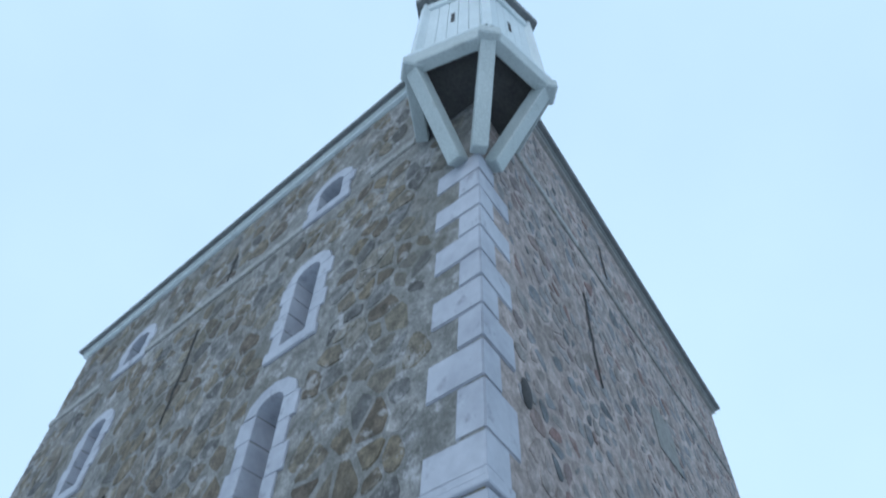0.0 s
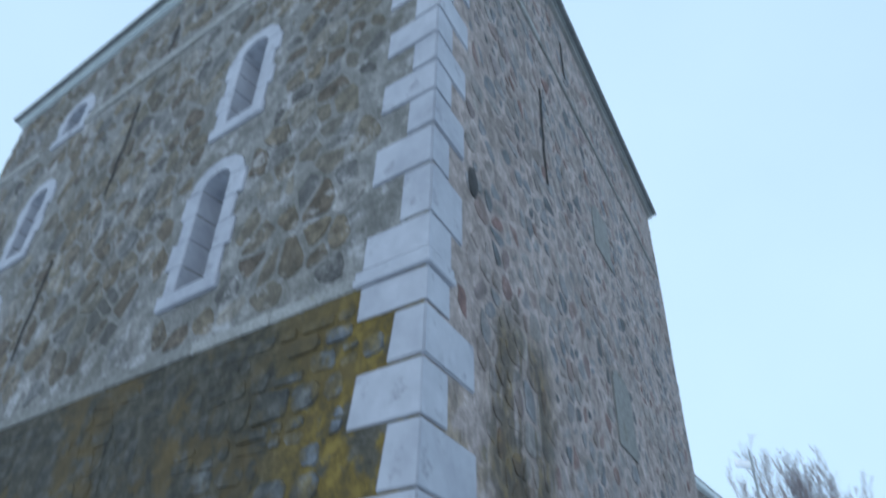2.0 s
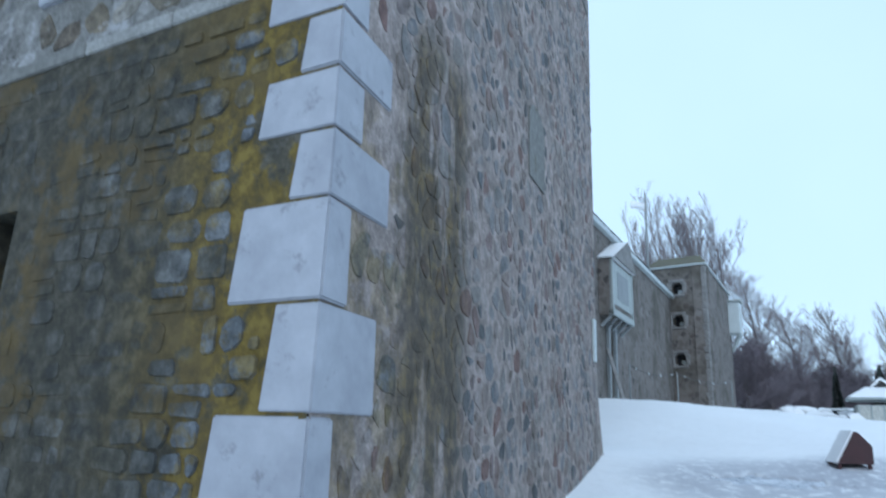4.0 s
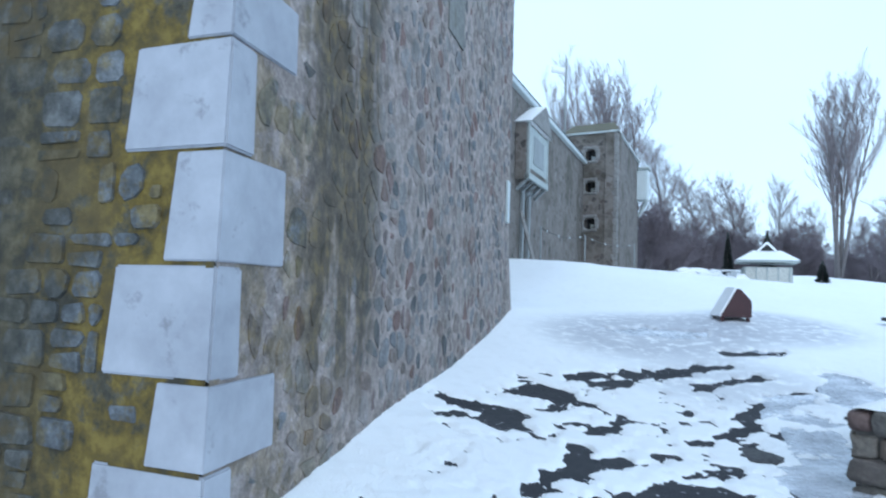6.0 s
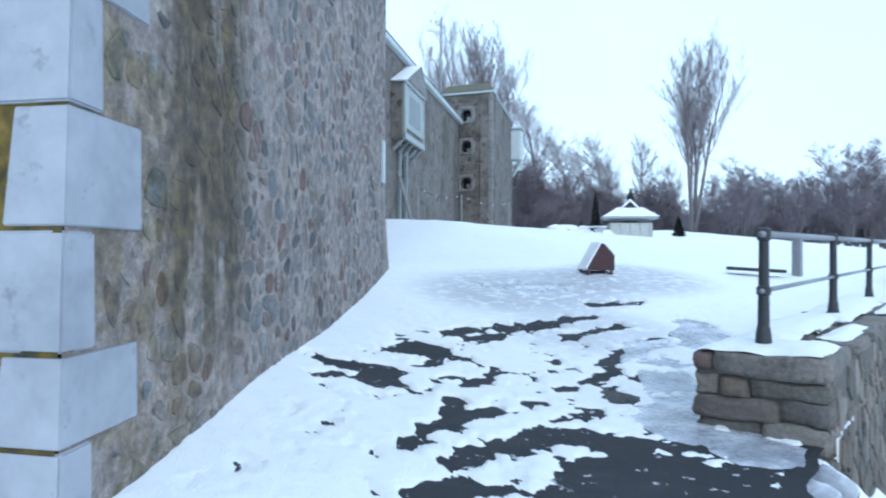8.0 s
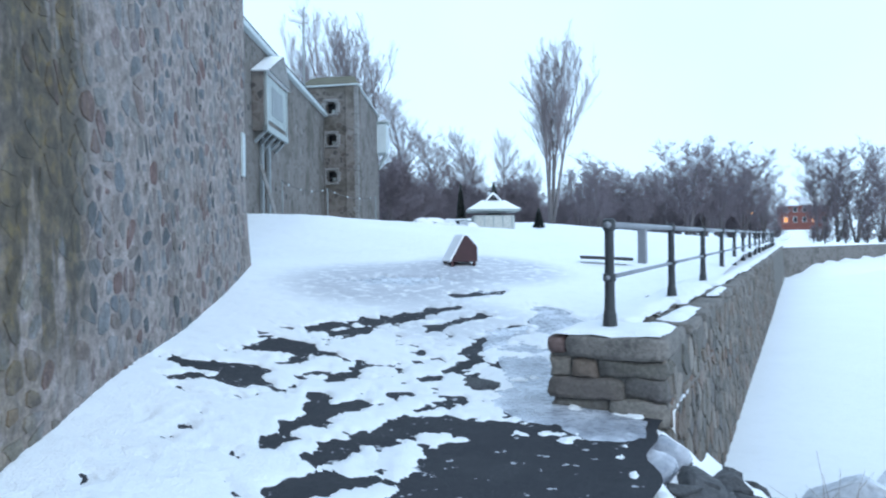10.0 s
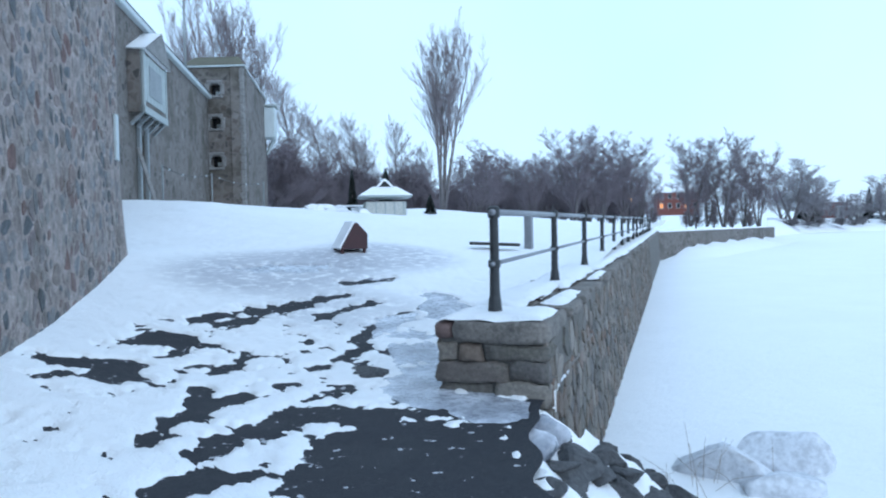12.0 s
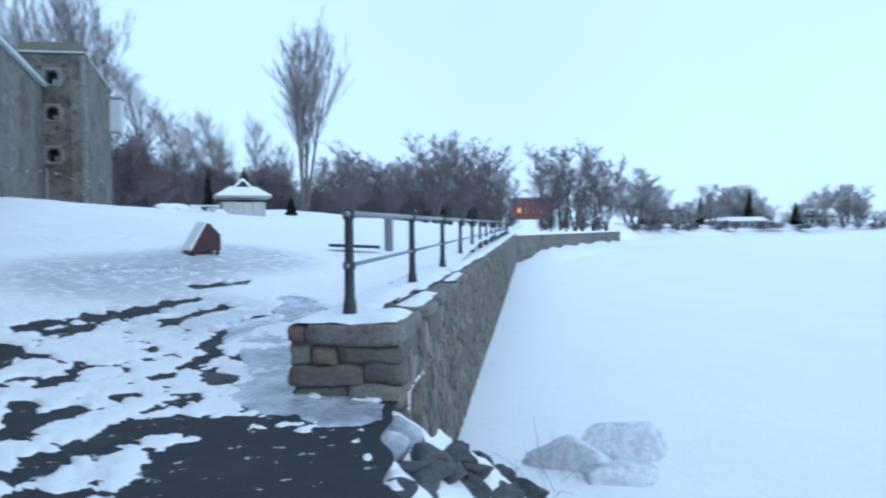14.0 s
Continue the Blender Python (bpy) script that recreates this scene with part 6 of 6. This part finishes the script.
for az, d, s, w in ((-80.0, 295, 2.8, 0.9), (-80.6, 300, 3.2, 0.8), (-83.4, 305, 3.4, 0.8), (-76.6, 240, 1.9, 1.2), (-86.5, 315, 2.2, 1.3)):
    x, y = polar(az, d)
    put(fir, x, y, 2.0, s, az * 3, w)
x, y = polar(-78, 260)
reed = tree("shrub", "pale leafless bushes with frosted twigs on the shore", SHRUB, M_TWIG_PALE_HAZE, (x, y), g3, 3)
reed.matrix_basis = Matrix.Translation((x, y, 0.5)) @ Matrix.Diagonal((1.5, 1.5, 0.5, 1))
for k in range(26):
    az = -75 - 24 * (k + rng.random()) / 26
    x, y = polar(az, np.interp(-az, [73.5, 80, 91, 110], [185, 258, 312, 325]) + rng.uniform(0, 6))
    ob = copy_thing(reed, Matrix.Identity(4))
    wide, tall = rng.uniform(1.4, 2.4), rng.uniform(0.35, 0.75)
    ob.matrix_basis = Matrix.Translation((x, y, 0.4)) @ pose(0, 0, 0, 0, 0, k * 37) @ Matrix.Diagonal((wide, wide, tall, 1))


def house(name, label, az, d, w, h, depth, turn, wall, z0, roof_h=2.5, roof_mat=None, floors=2, lit=False):
    x, y = polar(az, d)
    hs = thing(name, label, "house", (x, y, z0), "houses across the water")
    m = pose(0, 0, 0, 0, 0, az + turn)
    box_part("wall", wall, hs, m, (-w / 2, 0, -1), (w / 2, depth, h), 0.05)
    bm = bmesh.new()
    v = [bm.verts.new(m @ Vector(p)) for p in ((-w / 2 - 0.5, -0.5, h), (w / 2 + 0.5, -0.5, h), (w / 2 + 0.5, depth + 0.5, h), (-w / 2 - 0.5, depth + 0.5, h), (-w / 2 + 1.5, depth / 2, h + roof_h), (w / 2 - 1.5, depth / 2, h + roof_h))]
    for f in ((0, 1, 5, 4), (1, 2, 5), (2, 3, 4, 5), (3, 0, 4), (3, 2, 1, 0)):
        bm.faces.new([v[i] for i in f])
    link("roof", bm, roof_mat or M_SNOW_CLEAN, hs, "roof under snow")
    n = max(2, int(w / 2.1))
    for fl in range(floors):
        for k in range(n):
            cx, cz = -w / 2 + w * (k + 0.5) / n, 0.9 + fl * (h / floors)
            win = new("window")
            win.parent = hs
            box_part("frame", M_PAINT_LIGHT, win, m, (cx - 0.48, -0.08, cz - 0.08), (cx + 0.48, 0.0, cz + 1.42), 0.02)
            box_part("pane", M_LIT if lit and fl == 0 and k in (0, 3) else M_GLASS, win, m, (cx - 0.40, -0.12, cz), (cx + 0.40, -0.08, cz + 1.35), 0)
    return hs


house("brick_house", "red brick two-storey house with snowy roof and lit windows", -67.3, 205, 11.0, 5.2, 9, 8, M_BRICK, 5.3, 2.4, lit=True)
house("brick_house", "dark red low house among far trees", -77.6, 300, 12, 6, 9, -6, M_BRICK, 3.0, 3.0)
house("white_house", "pale house under a snowy roof on the far shore", -79.0, 300, 10, 5, 9, 12, M_HUT, 2.0, 3.0)
house("boat_house", "long low grey shed under snow on the shore", -82.5, 290, 22, 3.0, 8, 6, M_PAINT_GREY, 0.8, 1.6, floors=1)
house("white_house", "pale house under a snowy roof on the far shore", -88.0, 318, 12, 4, 9, 0, M_HUT, 2.0, 3.0)
house("white_house", "pale house under a snowy roof on the far shore", -96.0, 330, 12, 4, 9, 5, M_HUT, 2.0, 3.0)
house("grey_house", "grey low house behind the park trees", -50.6, 120, 9, 3.2, 8, 5, M_FAR_WALL, 4.4, 1.6, floors=1)
lamp = thing("street_lamp", "lit orange street lamp on a thin pole", "street lamp", (*polar(-63.7, 110), 2.0))
tube_part("pole", M_IRON, lamp, [(0, 0, -0.3), (0, 0, 3.4)], 0.06, 6)
bm = bmesh.new()
bmesh.ops.create_icosphere(bm, subdivisions=2, radius=0.32, matrix=Matrix.Translation((0, 0, 3.5)) @ Matrix.Diagonal((1, 1, 0.8, 1)))
link("lamp_head", bm, M_LAMP, lamp, "glowing orange lamp", True)
# parked cars half hidden by the snow bank, beside the hut
def parked_car(az, d, turn, paint, label):
    x, y = polar(az, d)
    car = thing("parked_car", label, "car", (x, y, land_at(x, y) - 0.95), "cars behind the snow bank")
    m = pose(0, 0, 0, 0, 0, turn)
    box_part("body", paint, car, m, (-2.1, -0.85, 0.3), (2.1, 0.85, 0.85), 0.12)
    bm = bmesh.new()
    prism(bm, [m @ Vector(p) for p in ((-1.5, -0.78, 0), (1.1, -0.78, 0), (1.1, 0.78, 0), (-1.5, 0.78, 0))], 0.85, 1.4, 0.75)
    link("cabin", bm, M_GLASS, car)
    box_part("snow_roof", M_SNOW_CLEAN, car, m, (-1.25, -0.62, 1.38), (0.85, 0.62, 1.5), 0.05)
    for wx in (-1.35, 1.35):
        for wy in (-0.8, 0.8):
            tube_part("wheel", M_DARK, car, [m @ Vector((wx, wy - 0.1, 0.32)), m @ Vector((wx, wy + 0.1, 0.32))], 0.32, 12, smooth=False)
    return car


rng = random.Random(61)
for k in range(9):
    x, y = polar(-38.2 - 0.55 * k + rng.uniform(-0.2, 0.2), rng.uniform(43, 47))
    heap = boulder("snow_mound", (x, y, land_at(x, y) + rng.uniform(0.15, 0.4)), rng.uniform(0.45, 0.85), 400 + k, "rounded mound of ploughed snow beside the kiosk", M_SNOW_CLEAN, rng.uniform(0.35, 0.6))
    tagged(heap, "rounded mound of ploughed snow beside the kiosk", "snow", "snow mounds beside the kiosk")
parked_car(-41.9, 50, 30, M_STEEL, "dark parked car with snow on its roof")
parked_car(-43.2, 52, 35, M_PAINT_LIGHT, "pale parked car with snow on its roof")

# ---- stones of the tower and the quay, last ----
stones_r = rubble(END_R, -0.1, EAVE - 0.12, 0.20, 0.155, 0.027, 101, blocked_right, 0.0, 0.45, 0.38, 1.1, (0.12, 0.34))
stone_wall(stones_r, M_R, wall_r, "stone", M_STONE_R, M_STONE_R2, lambda s, z: math.hypot(s - 0.5, (z - 1.4) * 0.8))
stones_l = rubble(END_L, 4.42, EAVE - 0.12, 0.33, 0.24, 0.014, 102, blocked_left, 0.0, 0.5, 0.16, 1.2)
stone_wall(stones_l, M_L, wall_l, "stone", M_STONE_L, M_STONE_L2, lambda s, z: math.hypot(s - 0.5, (z - 4.4) * 0.8))
stones_low = squared_rubble(END_L, -0.1, 4.24, 104, blocked_left)
stone_wall(stones_low, M_L, wall_low, "stone", M_STONE_LOW, M_STONE_LOW2, lambda s, z: math.hypot(s - 0.5, (z - 1.6) * 0.8), lean=batter)
quay_stones = rubble(30.0, -1.6, 0.72, 0.33, 0.17, 0.010, 103, lambda s, z, pad: z > cap_z(s) - 0.09 or s < 0.0, 0.35, 1.5, 0.12, 1.0, (0.05, 0.2))
Q_UP = (Vector((0, 0, 2.49)) + W_IN * 0.18).normalized()
M_QS = frame_of(QUAY - W_IN * 0.027, W_DIR, Q_UP, W_DIR.cross(Q_UP).normalized())
stone_wall(quay_stones, M_QS, quay, "stone", M_RIVER_STONE, M_RIVER_STONE2, lambda s, z: s, 290)
